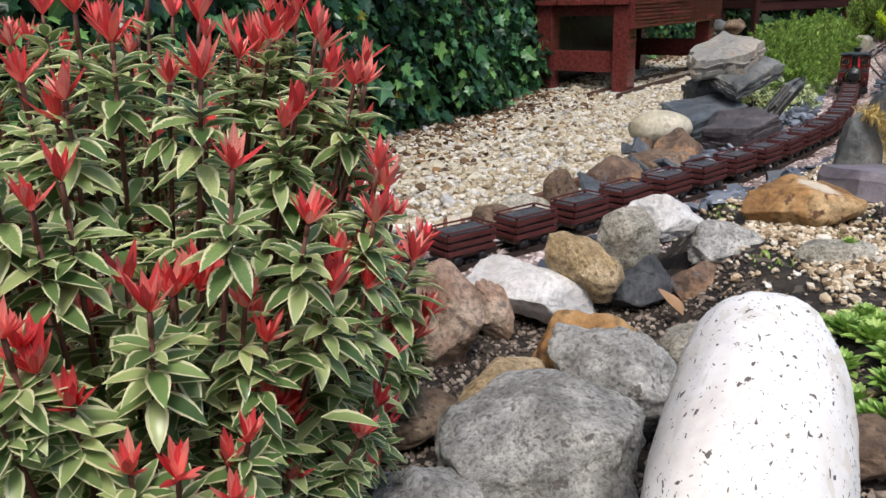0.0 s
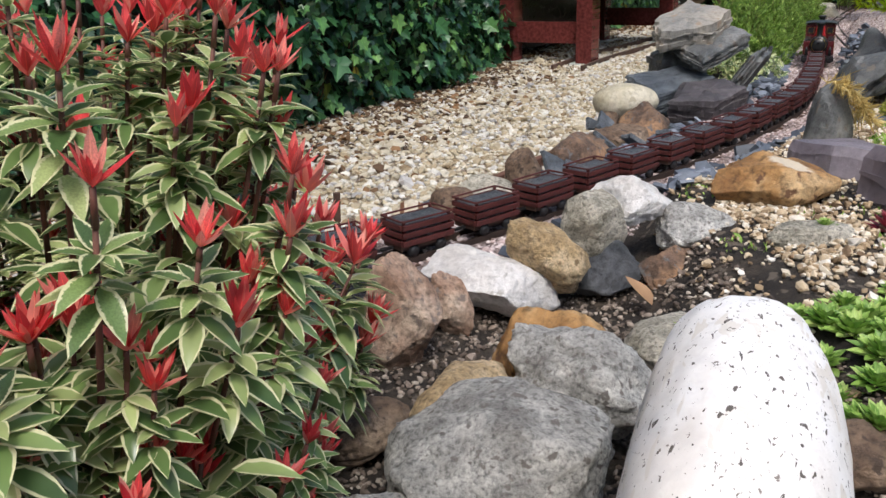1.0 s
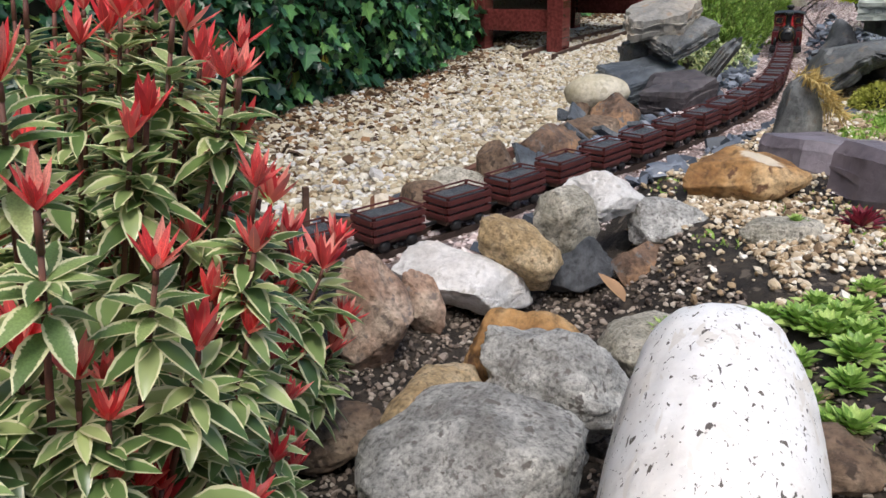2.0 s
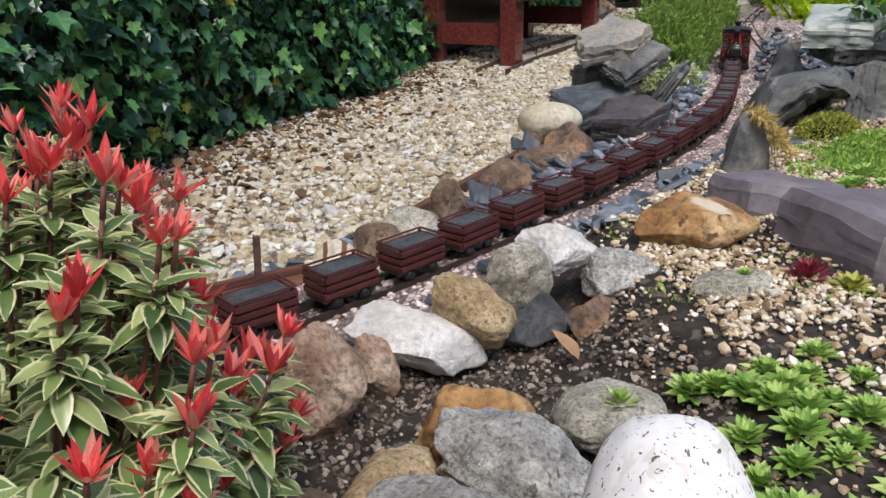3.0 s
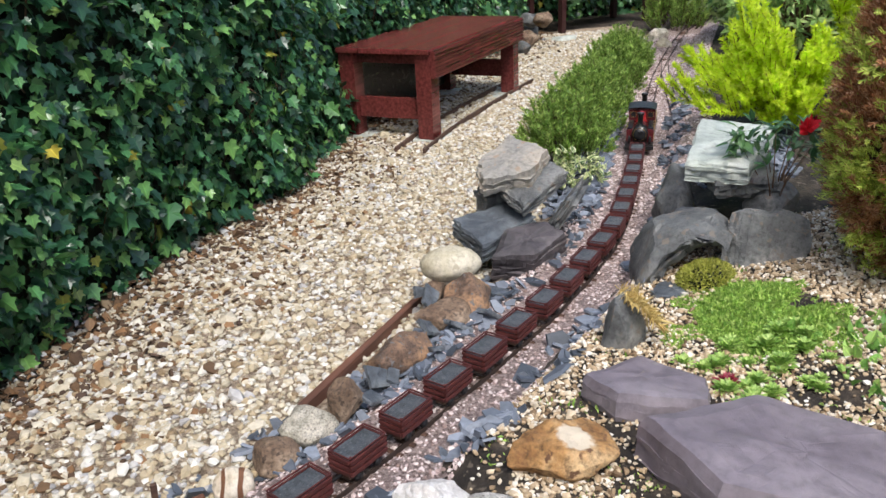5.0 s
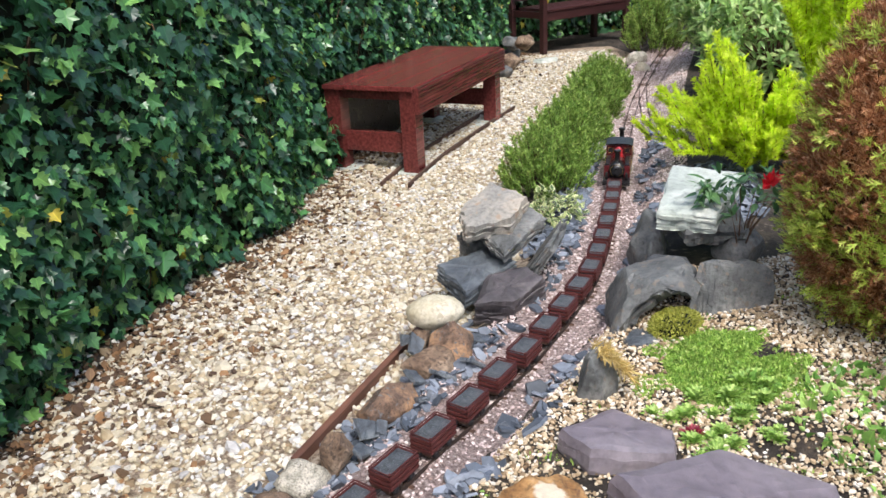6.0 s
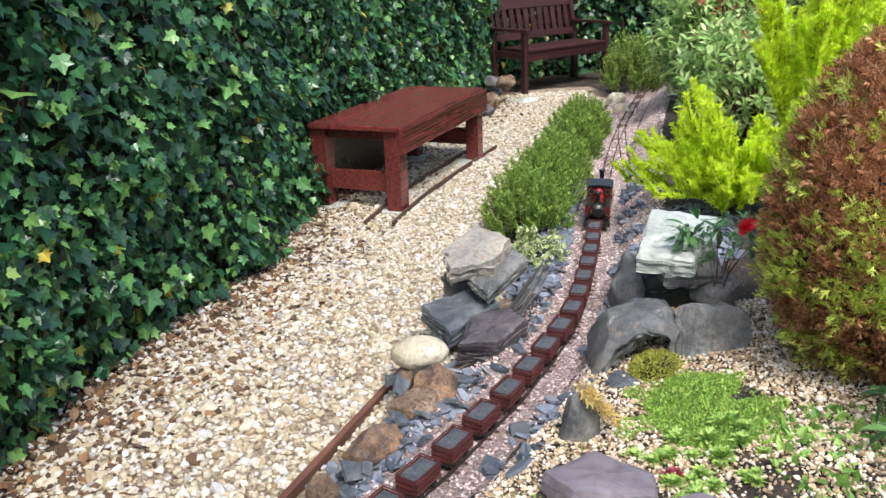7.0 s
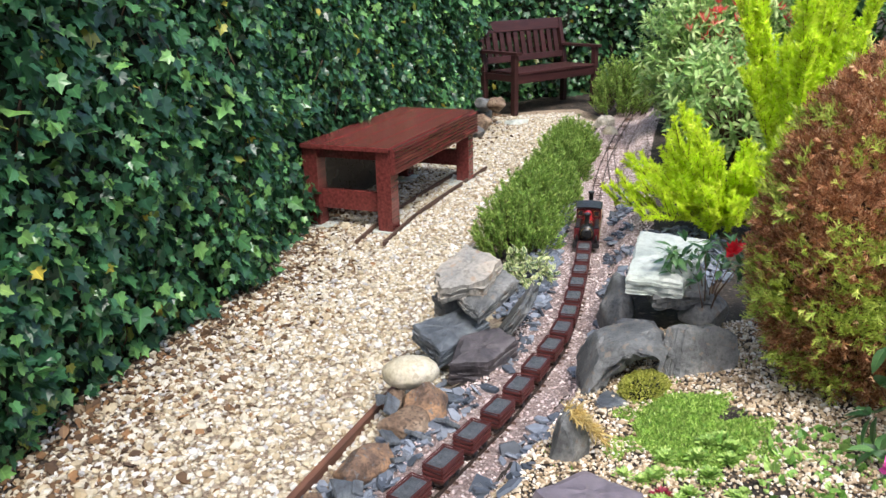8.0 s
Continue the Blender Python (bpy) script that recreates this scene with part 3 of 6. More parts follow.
# ---- stones ----
def rock(name, label, mat, x, y, z, w, d, h, yaw=0, tilt=0, roll=0, seed=0, cuts=14, depth=0.76, rough=0.13, subdiv=4, fine=0.055, group="rockery stones", square=1.0):
    """A weathered stone: a ball flattened by facets and worn by noise, w wide, d deep, h high."""
    r = random.Random(seed)
    b = bmesh.new()
    bmesh.ops.create_icosphere(b, subdivisions=subdiv, radius=1)
    planes = []
    for _ in range(cuts):
        n = Vector((r.gauss(0, 1), r.gauss(0, 1), r.gauss(0, 1))).normalized()
        planes.append((n, r.uniform(depth - 0.12, depth + 0.1)))
    off = Vector((r.random() * 90, r.random() * 90, r.random() * 90))
    for v in b.verts:
        p = Vector([math.copysign(abs(c) ** square, c) for c in v.co]) if square != 1.0 else v.co.copy()
        for n, k in planes:
            e = p.dot(n) - k
            if e > 0:
                p -= n * e * 0.95
        q = p.normalized()
        p *= 1 + rough * noise.noise(q * 1.6 + off) + fine * noise.noise(q * 5 + off) + fine * 0.5 * noise.noise(q * 13 + off) - fine * 0.5 * abs(noise.noise(q * 24 + off))
        v.co = p
    lo = [min(v.co[i] for v in b.verts) for i in range(3)]
    hi = [max(v.co[i] for v in b.verts) for i in range(3)]
    for v in b.verts:
        v.co = Vector([((v.co[i] - lo[i]) / (hi[i] - lo[i]) - 0.5) * (w, d, h)[i] for i in range(3)])
    smooth_all(b)
    ob = part(name, b, mat, m=pose(x, y, z, tilt, roll, yaw))
    return tagged(ob, label, "stone", group)


def slab(name, label, mat, x, y, z, w, d, h, yaw=0, tilt=0, roll=0, seed=0, corners=6, layers=8, ragged=0.06, group="slate slabs"):
    """A split slate: an angular outline in several ragged layers."""
    r = random.Random(seed)
    b = bmesh.new()
    base = []
    for i in range(corners):
        a = 6.28319 * (i + 0.5 + r.uniform(-0.24, 0.24)) / corners
        k = max(abs(math.cos(a)), abs(math.sin(a)))
        f = r.uniform(0.86, 1.0) / k ** 0.8
        base.append(Vector((math.cos(a) * f, math.sin(a) * f, 0)))
    outline = []
    for i in range(corners):
        p, q = base[i], base[(i + 1) % corners]
        for j in range(12):
            t = j / 12
            c = p.lerp(q, t)
            outline.append(c * (1 + 0.03 * noise.noise(c * 4 + Vector((seed, 0, 0)))))
    rings = []
    top = None
    for k in range(layers + 1):
        zz = -0.5 + (k + (r.uniform(-0.3, 0.3) if 0 < k < layers else 0)) / layers
        for step in ((0,) if k in (0, layers) else (0, 1)):
            s = 1 + ragged * noise.noise(Vector((k * 3.1 + step * 1.7, seed * 1.3, 0))) * 0.9 - 0.05 * (abs(zz) > 0.45)
            ring = []
            for c in outline:
                e = 1 + 1.7 * ragged * noise.noise(Vector((c.x * 2.3, c.y * 2.3, (k + step) * 1.6 + seed))) + 1.1 * ragged * noise.noise(Vector((c.x * 6, c.y * 6, (k + step) * 2.3 + seed))) + 0.8 * ragged * noise.noise(Vector((c.x * 15, c.y * 15, (k + step) * 1.1 + seed)))
                ring.append(b.verts.new((c.x * s * e * w / 2, c.y * s * e * d / 2, (zz + (0.9 / layers * noise.noise(c * 1.7 + Vector((0, 0, k * 0.7 + seed))) if 0 < k < layers else 0.10 * noise.noise(c * 1.5 + Vector((seed, 0, k))))) * h)))
            rings.append(ring)
    n = len(outline)
    for r0, r1 in zip(rings, rings[1:]):
        for i in range(n):
            b.faces.new((r0[i], r0[(i + 1) % n], r1[(i + 1) % n], r1[i]))
    for ring, up in ((rings[0], False), (rings[-1], True)):
        prev = ring
        for s in (0.8, 0.5, 0.2):
            nxt = [b.verts.new((v.co.x * s, v.co.y * s, v.co.z + (0.05 + 0.07 * noise.noise(Vector((v.co.x * s * 14, v.co.y * s * 14, seed)))) * h * (1 if up else -1))) for v in ring]
            for i in range(n):
                f = (prev[i], prev[(i + 1) % n], nxt[(i + 1) % n], nxt[i])
                b.faces.new(f if up else f[::-1])
            prev = nxt
        b.faces.new(prev if up else prev[::-1])
    bmesh.ops.recalc_face_normals(b, faces=b.faces[:])
    ob = part(name, b, mat, m=pose(x, y, z, tilt, roll, yaw))
    return tagged(ob, label, "slate slab", group)


def arch_stone(x, y, z, yaw):
    """A thick curved slate that stands on one foot and bends over a small cave."""
    b = bmesh.new()
    spine = [(-0.100, -0.03, 0.030), (-0.096, 0.03, 0.031), (-0.090, 0.075, 0.036), (-0.060, 0.125, 0.042), (-0.010, 0.165, 0.040), (0.040, 0.180, 0.036), (0.080, 0.172, 0.028), (0.100, 0.155, 0.016)]
    nu, nv, ny = 40, 20, 14

    def place(u, v, w):
        f = u * (len(spine) - 1)
        i = min(len(spine) - 2, int(f))
        f -= i
        a, c = spine[i], spine[i + 1]
        cx, cz, th = (a[q] * (1 - f) + c[q] * f for q in range(3))
        dx, dz = c[0] - a[0], c[1] - a[1]
        ln = math.hypot(dx, dz)
        off = (v - 0.5) * 2 * th
        layer = int(v * 6.99)
        off += 0.010 * round(2.5 * noise.noise(Vector((u * 3.5, w * 2.2, 1.0 if v > 0.5 else 7.0)))) / 1.5 + 0.009 * noise.noise(Vector((u * 9, w * 6, v * 2)))
        yy = (w - 0.45) * (0.24 - 0.05 * u) + 0.05 * (0.5 - v)
        if w < 0.02 or w > 0.98:
            yy += 0.034 * noise.noise(Vector((u * 4, layer * 3.7, 3 + w))) + 0.012 * noise.noise(Vector((u * 17, layer * 5.1, 5 + w)))
        return cx - dz / ln * off, yy, cz + dx / ln * off
    made = {}

    def vert(i, j, k):
        if (i, j, k) not in made:
            made[i, j, k] = b.verts.new(place(i / nu, j / nv, k / ny))
        return made[i, j, k]
    for i in range(nu):
        for j in range(nv):
            for k in (0, ny):
                b.faces.new((vert(i, j, k), vert(i + 1, j, k), vert(i + 1, j + 1, k), vert(i, j + 1, k)))
        for k in range(ny):
            for j in (0, nv):
                b.faces.new((vert(i, j, k), vert(i + 1, j, k), vert(i + 1, j, k + 1), vert(i, j, k + 1)))
    for j in range(nv):
        for k in range(ny):
            for i in (0, nu):
                b.faces.new((vert(i, j, k), vert(i, j + 1, k), vert(i, j + 1, k + 1), vert(i, j, k + 1)))
    for cut in ((-0.9, -0.1, 0.4), (-0.5, -0.3, 0.8), (0.1, -0.35, 0.95), (-0.2, 0.1, 1.0), (-0.7, -0.7, 0.3), (0.5, -0.5, 0.7), (-0.3, -0.9, 0.5)):
        n = Vector(cut).normalized()
        limit = max(v.co.dot(n) for v in b.verts) - 0.024
        for v in b.verts:
            v.co -= n * max(0.0, v.co.dot(n) - limit) * 0.93
    bmesh.ops.recalc_face_normals(b, faces=b.faces[:])
    return tagged(part("slate", b, SLATE, m=pose(x, y, z, 0, 0, yaw)), "thick curved grey slate arching over a small cave", "slate slab", "slate slabs")


# near boulders
rock("boulder", "large smooth white boulder with dark pits, standing among grey rocks", WHITE_BOULDER, 0.325, 0.735, 0.130, 0.140, 0.36, 0.235, yaw=-24, tilt=10, seed=11, cuts=0, rough=0.07, fine=0.016, subdiv=5, square=0.78)
rock("rock", "long mottled grey rock with a rounded head", GREY_ROCK, 0.305, 1.03, 0.078, 0.19, 0.115, 0.105, yaw=-22, roll=14, seed=12, rough=0.26, cuts=5, depth=0.82, fine=0.08, subdiv=5)
rock("rock", "broad grey lichened rock with a ridge", GREY_ROCK, 0.205, 0.925, 0.055, 0.215, 0.19, 0.13, yaw=12, seed=23, rough=0.20, cuts=4, depth=0.84, fine=0.06, subdiv=5)
rock("rock", "pale grey rough boulder with flaky faces", GREY_ROCK, 0.10, 0.85, 0.045, 0.13, 0.11, 0.075, yaw=20, seed=14, subdiv=5)
rock("rock", "smooth yellow ochre stone wedged between grey rocks", TAN_ROCK, 0.165, 1.01, 0.05, 0.085, 0.19, 0.105, yaw=-25, seed=15, cuts=6, depth=0.8, subdiv=5)
rock("rock", "dark brown rounded stone on the grit", BROWN_ROCK, 0.062, 1.04, 0.03, 0.115, 0.085, 0.066, yaw=15, seed=16, cuts=4, subdiv=5)
rock("rock", "orange sandstone rock behind the grey boulder", OCHRE_ROCK, 0.268, 1.115, 0.060, 0.13, 0.10, 0.125, yaw=10, seed=17, subdiv=5)
rock("rock", "pale mossy rounded stone", PALE_ROCK, 0.425, 1.13, 0.062, 0.13, 0.11, 0.06, yaw=-10, seed=18, cuts=4, subdiv=5)
rock("rock", "reddish brown stone beside the white boulder", BROWN_ROCK, 0.505, 0.90, 0.062, 0.10, 0.10, 0.07, yaw=30, seed=19, cuts=5, subdiv=5)
# the low wall before the track
rock("rock", "bright white quartz block leaning by the track", WHITE_ROCK, 0.228, 1.365, 0.05, 0.20, 0.13, 0.098, yaw=-4, roll=8, seed=20, cuts=14, depth=0.58, subdiv=5)
rock("rock", "tan gritstone block leaning on the white quartz", TAN_ROCK, 0.305, 1.37, 0.092, 0.135, 0.085, 0.085, yaw=-15, roll=38, seed=21, cuts=6, depth=0.76, subdiv=5)
rock("rock", "pale grey granite lump on top of the wall", PALE_ROCK, 0.386, 1.425, 0.112, 0.105, 0.085, 0.105, yaw=10, roll=20, seed=22, cuts=12, depth=0.66, subdiv=5)
rock("rock", "white and grey veined stone on top of the wall", WHITE_ROCK, 0.458, 1.49, 0.130, 0.135, 0.09, 0.075, yaw=-10, roll=22, seed=26, cuts=14, depth=0.6, subdiv=5)
rock("rock", "pitted grey stone at the end of the wall", GREY_ROCK, 0.542, 1.46, 0.088, 0.125, 0.10, 0.074, yaw=-10, roll=10, seed=24, cuts=12, depth=0.7, subdiv=5)
rock("rock", "dark blue slate block under the wall", DARK_ROCK, 0.392, 1.425, 0.048, 0.125, 0.08, 0.10, yaw=5, seed=25, cuts=10, depth=0.75, subdiv=5)
rock("rock", "red-brown stone deep under the wall", RUST_ROCK, 0.492, 1.41, 0.038, 0.09, 0.07, 0.085, yaw=0, seed=27, subdiv=5)
rock("rock", "pink and tan granite boulder with a flat face", PINK_ROCK, 0.106, 1.235, 0.068, 0.108, 0.09, 0.165, yaw=10, roll=-8, seed=28, cuts=14, depth=0.64, subdiv=5)
rock("rock", "brown wedge of stone between two boulders", PINK_ROCK, 0.168, 1.32, 0.045, 0.06, 0.06, 0.10, yaw=0, roll=-20, seed=29, subdiv=5)
rock("rock", "ochre boulder with a pale worn patch", OCHRE_WORN, 0.70, 1.565, 0.115, 0.20, 0.14, 0.115, yaw=-8, roll=4, seed=30, cuts=12, depth=0.68, subdiv=5)
rock("rock", "small flat grey-green stone in the bed", PALE_ROCK, 0.675, 1.365, 0.103, 0.13, 0.07, 0.045, yaw=8, seed=31, cuts=5, subdiv=5)
# the far side of the track
rock("rock", "pale greenish flat stone beside the track", PALE_ROCK, 0.26, 1.885, 0.035, 0.12, 0.10, 0.075, yaw=-25, seed=32)
rock("rock", "grey-brown rounded stone beside the track", BROWN_ROCK, 0.197, 1.80, 0.038, 0.10, 0.09, 0.085, yaw=0, seed=33, cuts=4)
rock("rock", "cream stone banded with brown stripes", STRIPED_ROCK, 0.115, 1.735, 0.035, 0.08, 0.065, 0.08, yaw=0, seed=34, cuts=5)
rock("rock", "grey-brown upright edging stone", BROWN_ROCK, 0.345, 1.925, 0.06, 0.085, 0.07, 0.125, yaw=20, roll=8, seed=35, cuts=14, depth=0.62)
rock("rock", "rusty brown slab of rock leaning on the edging", RUST_ROCK, 0.492, 2.10, 0.055, 0.19, 0.10, 0.12, yaw=38, tilt=18, seed=36, cuts=16, depth=0.56)
rock("rock", "dull brown rounded rock among slate chips", BROWN_ROCK, 0.625, 2.265, 0.05, 0.165, 0.12, 0.09, yaw=20, roll=10, seed=37, cuts=12, depth=0.66)
rock("rock", "orange-brown angular rock under the cream cobble", RUST_ROCK, 0.70, 2.32, 0.078, 0.14, 0.12, 0.105, yaw=-20, roll=20, seed=38, cuts=16, depth=0.54)
rock("rock", "grey wedge of stone by the edging board", BROWN_ROCK, 0.625, 2.40, 0.06, 0.05, 0.09, 0.10, yaw=-30, roll=14, seed=39, cuts=14, depth=0.58)
rock("rock", "smooth cream oval cobble", EGG_ROCK, 0.68, 2.455, 0.118, 0.172, 0.12, 0.096, yaw=-8, seed=40, cuts=1, depth=0.95, rough=0.06, fine=0.015)
# slates wedged between the far stones: place, size, turn and lean
for k, (x, y, z, w, tilt, roll, yaw) in enumerate(((0.565, 2.185, 0.075, 0.085, 25, 30, 40), (0.60, 2.335, 0.085, 0.075, 40, -25, 70), (0.645, 2.19, 0.065, 0.080, -20, 35, 10), (0.415, 2.005, 0.065, 0.085, 55, 20, 30),
                                                   (0.455, 2.03, 0.06, 0.070, 35, -30, 80), (0.56, 2.10, 0.062, 0.075, 15, 25, 120), (0.40, 1.93, 0.058, 0.070, 20, 18, 60), (0.735, 2.235, 0.062, 0.080, -15, 40, 30),
                                                   (0.79, 2.36, 0.06, 0.085, 12, 20, 15), (0.585, 2.40, 0.07, 0.060, 60, 10, 35))):
    slab("slate", "small blue-grey slate piece leaning between the rocks", SLATE_BLUE, x, y, z, w, w * 0.7, 0.011, yaw=yaw, tilt=tilt, roll=roll, seed=300 + k, corners=4, layers=2, ragged=0.05, group="small leaning slates")
# slate stack
slab("slate", "dark purple-grey slate block at the foot of the stack", SLATE_DARK, 0.925, 2.565, 0.075, 0.27, 0.16, 0.10, yaw=24, tilt=14, roll=-6, seed=41, corners=5)
slab("slate", "blue-grey slate slab in the stack", SLATE_BLUE, 0.855, 2.68, 0.112, 0.30, 0.19, 0.065, yaw=20, tilt=12, roll=-5, seed=42, corners=4)
slab("slate", "steep dark slate leaning on the stack", SLATE, 1.10, 2.76, 0.115, 0.05, 0.30, 0.20, yaw=-30, roll=34, seed=43, layers=3, corners=4)
slab("slate", "dark slate block inside the stack", SLATE, 0.945, 2.83, 0.13, 0.22, 0.16, 0.15, yaw=10, seed=44, corners=4)
slab("slate", "grey layered slate slab in the stack", SLATE, 1.00, 2.735, 0.222, 0.30, 0.17, 0.05, yaw=44, tilt=8, roll=-17, seed=45, corners=4, ragged=0.07)
slab("slate", "pale buff-topped slate crowning the stack", SLATE_PALE, 0.945, 2.78, 0.278, 0.30, 0.18, 0.06, yaw=40, tilt=8, roll=-16, seed=46, corners=5, layers=5, ragged=0.07)
# arch of slates
slab("slate", "pale green flat slate on top of the arch", SLATE_GREEN, 1.565, 2.58, 0.325, 0.27, 0.46, 0.06, yaw=-32, tilt=4, seed=47, layers=8, corners=4, ragged=0.035)
slab("slate", "dark split slate under the flat slab", SLATE, 1.55, 2.52, 0.265, 0.26, 0.34, 0.06, yaw=-28, seed=48, layers=4, corners=4, ragged=0.08)
arch_stone(1.27, 2.275, 0.05, -22)
# dark filler put in the hollow to stand for the cave's shade
rock("rock", "dark block added deep inside the arch for the cave's shade", DARK_ROCK, 1.36, 2.38, 0.15, 0.16, 0.08, 0.16, seed=87, subdiv=3)
slab("slate", "upright grey slate face of the arch", SLATE, 1.455, 2.175, 0.155, 0.23, 0.07, 0.21, yaw=-14, tilt=-20, roll=8, seed=50, layers=6, corners=5, ragged=0.05)
rock("rock", "grey slate lump beside the arch", SLATE, 1.61, 2.42, 0.21, 0.16, 0.14, 0.13, yaw=0, seed=51, cuts=12, depth=0.7)
rock("rock", "grey slate block behind the arch", SLATE, 1.43, 2.66, 0.17, 0.13, 0.30, 0.20, yaw=-25, seed=52, cuts=12, depth=0.7)
rock("rock", "grey upright slate with straw-coloured moss", SLATE, 0.965, 1.945, 0.125, 0.125, 0.09, 0.22, yaw=12, seed=53, cuts=16, depth=0.62)
slab("slate", "flat grey slate lying on chips", SLATE_BLUE, 1.19, 2.16, 0.095, 0.12, 0.10, 0.03, yaw=10, seed=54)
# purple slabs
slab("slate", "purple slate slab tilted towards the track", SLATE_PURPLE, 0.925, 1.725, 0.115, 0.25, 0.22, 0.06, yaw=-25, tilt=-6, roll=4, seed=55, corners=5, ragged=0.010, layers=4)
slab("slate", "large flat purple-grey slate slab with chipped edges", SLATE_PURPLE, 1.035, 1.43, 0.118, 0.47, 0.36, 0.095, yaw=-38, tilt=-4, roll=5, seed=56, corners=5, ragged=0.009, layers=5)

# ---- gravel beds under the loose stones ----
def sheet(name, label, zone, mat, area, step, lift):
    b = bmesh.new()
    x0, x1, y0, y1 = area
    made = {}
    nx, ny = int((x1 - x0) / step), int((y1 - y0) / step)

    def corner(i, j):
        if (i, j) not in made:
            x, y = x0 + i * step, y0 + j * step
            made[i, j] = b.verts.new((x, y, land(x, y) + lift))
        return made[i, j]
    for i in range(nx):
        for j in range(ny):
            if zone(x0 + (i + 0.5) * step, y0 + (j + 0.5) * step):
                b.faces.new((corner(i, j), corner(i + 1, j), corner(i + 1, j + 1), corner(i, j + 1))).smooth = True
    return tagged(part(name, b, mat), label, "ground", kind="structure")


PATH_BED = stone_material("packed_gravel", (0.17, 0.12, 0.08), (0.33, 0.25, 0.175), (0.50, 0.42, 0.32), 60, (0.5, 0.42, 0.32), 0.9, 1.0)
BALLAST_BED = stone_material("packed_ballast", (0.16, 0.11, 0.10), (0.32, 0.24, 0.22), (0.46, 0.37, 0.35), 110, (0.5, 0.44, 0.42), 0.9, 1.0)
sheet("pavement", "packed buff gravel under the loose stones of the path", lambda x, y: hedge_side(x, y) > 0.02 and beside(x, y) < (-0.24 if y < 3.2 or y > 5.8 else -0.42), PATH_BED, (-1.2, 3.4, 0.9, 7.6), 0.04, 0.004)
sheet("trackbed", "packed pink-grey chips under the track", lambda x, y: -0.14 < beside(x, y) < 0.13 + 0.1 * (y > 3.0), BALLAST_BED, (-0.9, 3.9, 0.9, 7.2), 0.03, 0.003)

# ---- ivy hedge ----
def hedge(name, label, foot, height, leaves, seed, size=0.045, thick=0.45, near=None):
    """A clipped ivy wall along a line, leaning leaves over a core coloured as inner shade."""
    pts, dirs = dense(foot, 0.06)
    whole = thing(name, label, "hedge", kind="")
    right = np.stack([dirs[:, 1], -dirs[:, 0]], 1)

    def face(i, z):
        p = pts[i]
        swell = 0.11 * noise.noise(Vector((p[0] * 1.3, p[1] * 1.3, z * 1.6))) + 0.08 * noise.noise(Vector((p[0] * 4, p[1] * 4, z * 4)))
        return p + right[i] * (swell - 0.05 + 0.06 * math.sin(z * 1.5) - 0.04 * max(0.0, 0.25 - z) / 0.25)
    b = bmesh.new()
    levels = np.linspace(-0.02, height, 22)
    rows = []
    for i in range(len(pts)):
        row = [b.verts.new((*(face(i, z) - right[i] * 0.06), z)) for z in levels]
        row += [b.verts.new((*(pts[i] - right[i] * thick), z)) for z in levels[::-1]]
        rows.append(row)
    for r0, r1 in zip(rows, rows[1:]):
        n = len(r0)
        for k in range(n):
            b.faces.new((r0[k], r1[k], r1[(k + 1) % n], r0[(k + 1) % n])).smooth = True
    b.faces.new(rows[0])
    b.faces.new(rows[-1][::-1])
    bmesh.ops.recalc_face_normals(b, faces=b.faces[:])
    # solid body whose black paints the shade between the ivy leaves
    part("inner_growth", b, SHADE_CORE, whole)
    rng = np.random.default_rng(seed)
    i = rng.integers(0, len(pts), leaves)
    z = np.where(rng.random(leaves) < 0.8, rng.uniform(0.0, 1.45, leaves), rng.uniform(1.45, height + 0.03, leaves))
    d = rng.uniform(-0.09, 0.06, leaves)
    xy = np.array([face(a, c) for a, c in zip(i, z)]) + right[i] * d[:, None] + dirs[i] * rng.uniform(-0.03, 0.03, leaves)[:, None]
    locs = np.column_stack([xy, z])
    out = np.column_stack([right[i], np.full(leaves, 0.6)]) + rng.normal(size=(leaves, 3)) * 0.66
    out /= np.linalg.norm(out, axis=1)[:, None]
    down = np.column_stack([right[i] * 0.35, np.full(leaves, -1.0)]) + rng.normal(size=(leaves, 3)) * 0.55
    y = down - out * (down * out).sum(1)[:, None]
    vs, fs, uv = ivy_leaf()
    me = scatter_mesh("leaves", vs, fs, locs, aligned(y, out), size * np.exp(rng.normal(size=leaves) * 0.33), IVY, uv)
    tagged(share("leaves", me, whole, Matrix()), kind="stuff")
    b = bmesh.new()
    r = random.Random(seed)
    for _ in range(int(len(pts) * 0.8)):
        k = r.randrange(2, len(pts) - 4)
        z0 = r.uniform(0, height * 0.6)
        run = []
        for s in range(6):
            zz = z0 + s * r.uniform(0.03, 0.08)
            kk = min(len(pts) - 1, max(0, k + int(s * r.uniform(-0.6, 0.6))))
            q = face(kk, zz) + right[kk] * r.uniform(-0.03, 0.02)
            run.append((q[0], q[1], zz))
        tube_bm(run, 0.0025, 4, b)
    tagged(part("climbing_growth", b, STEM, whole, "bare brown climbing stems"), kind="stuff")
    return whole


hedge("ivy_hedge", "tall dense wall of dark green ivy along the gravel path", HEDGE_FOOT, 2.4, 52000, 21, 0.036)
hedge("ivy_hedge", "dark ivy hedge closing the garden behind the bench", [(2.35, 8.05), (3.2, 8.35), (4.5, 8.5), (6.2, 8.0)], 1.95, 7000, 22, 0.055)


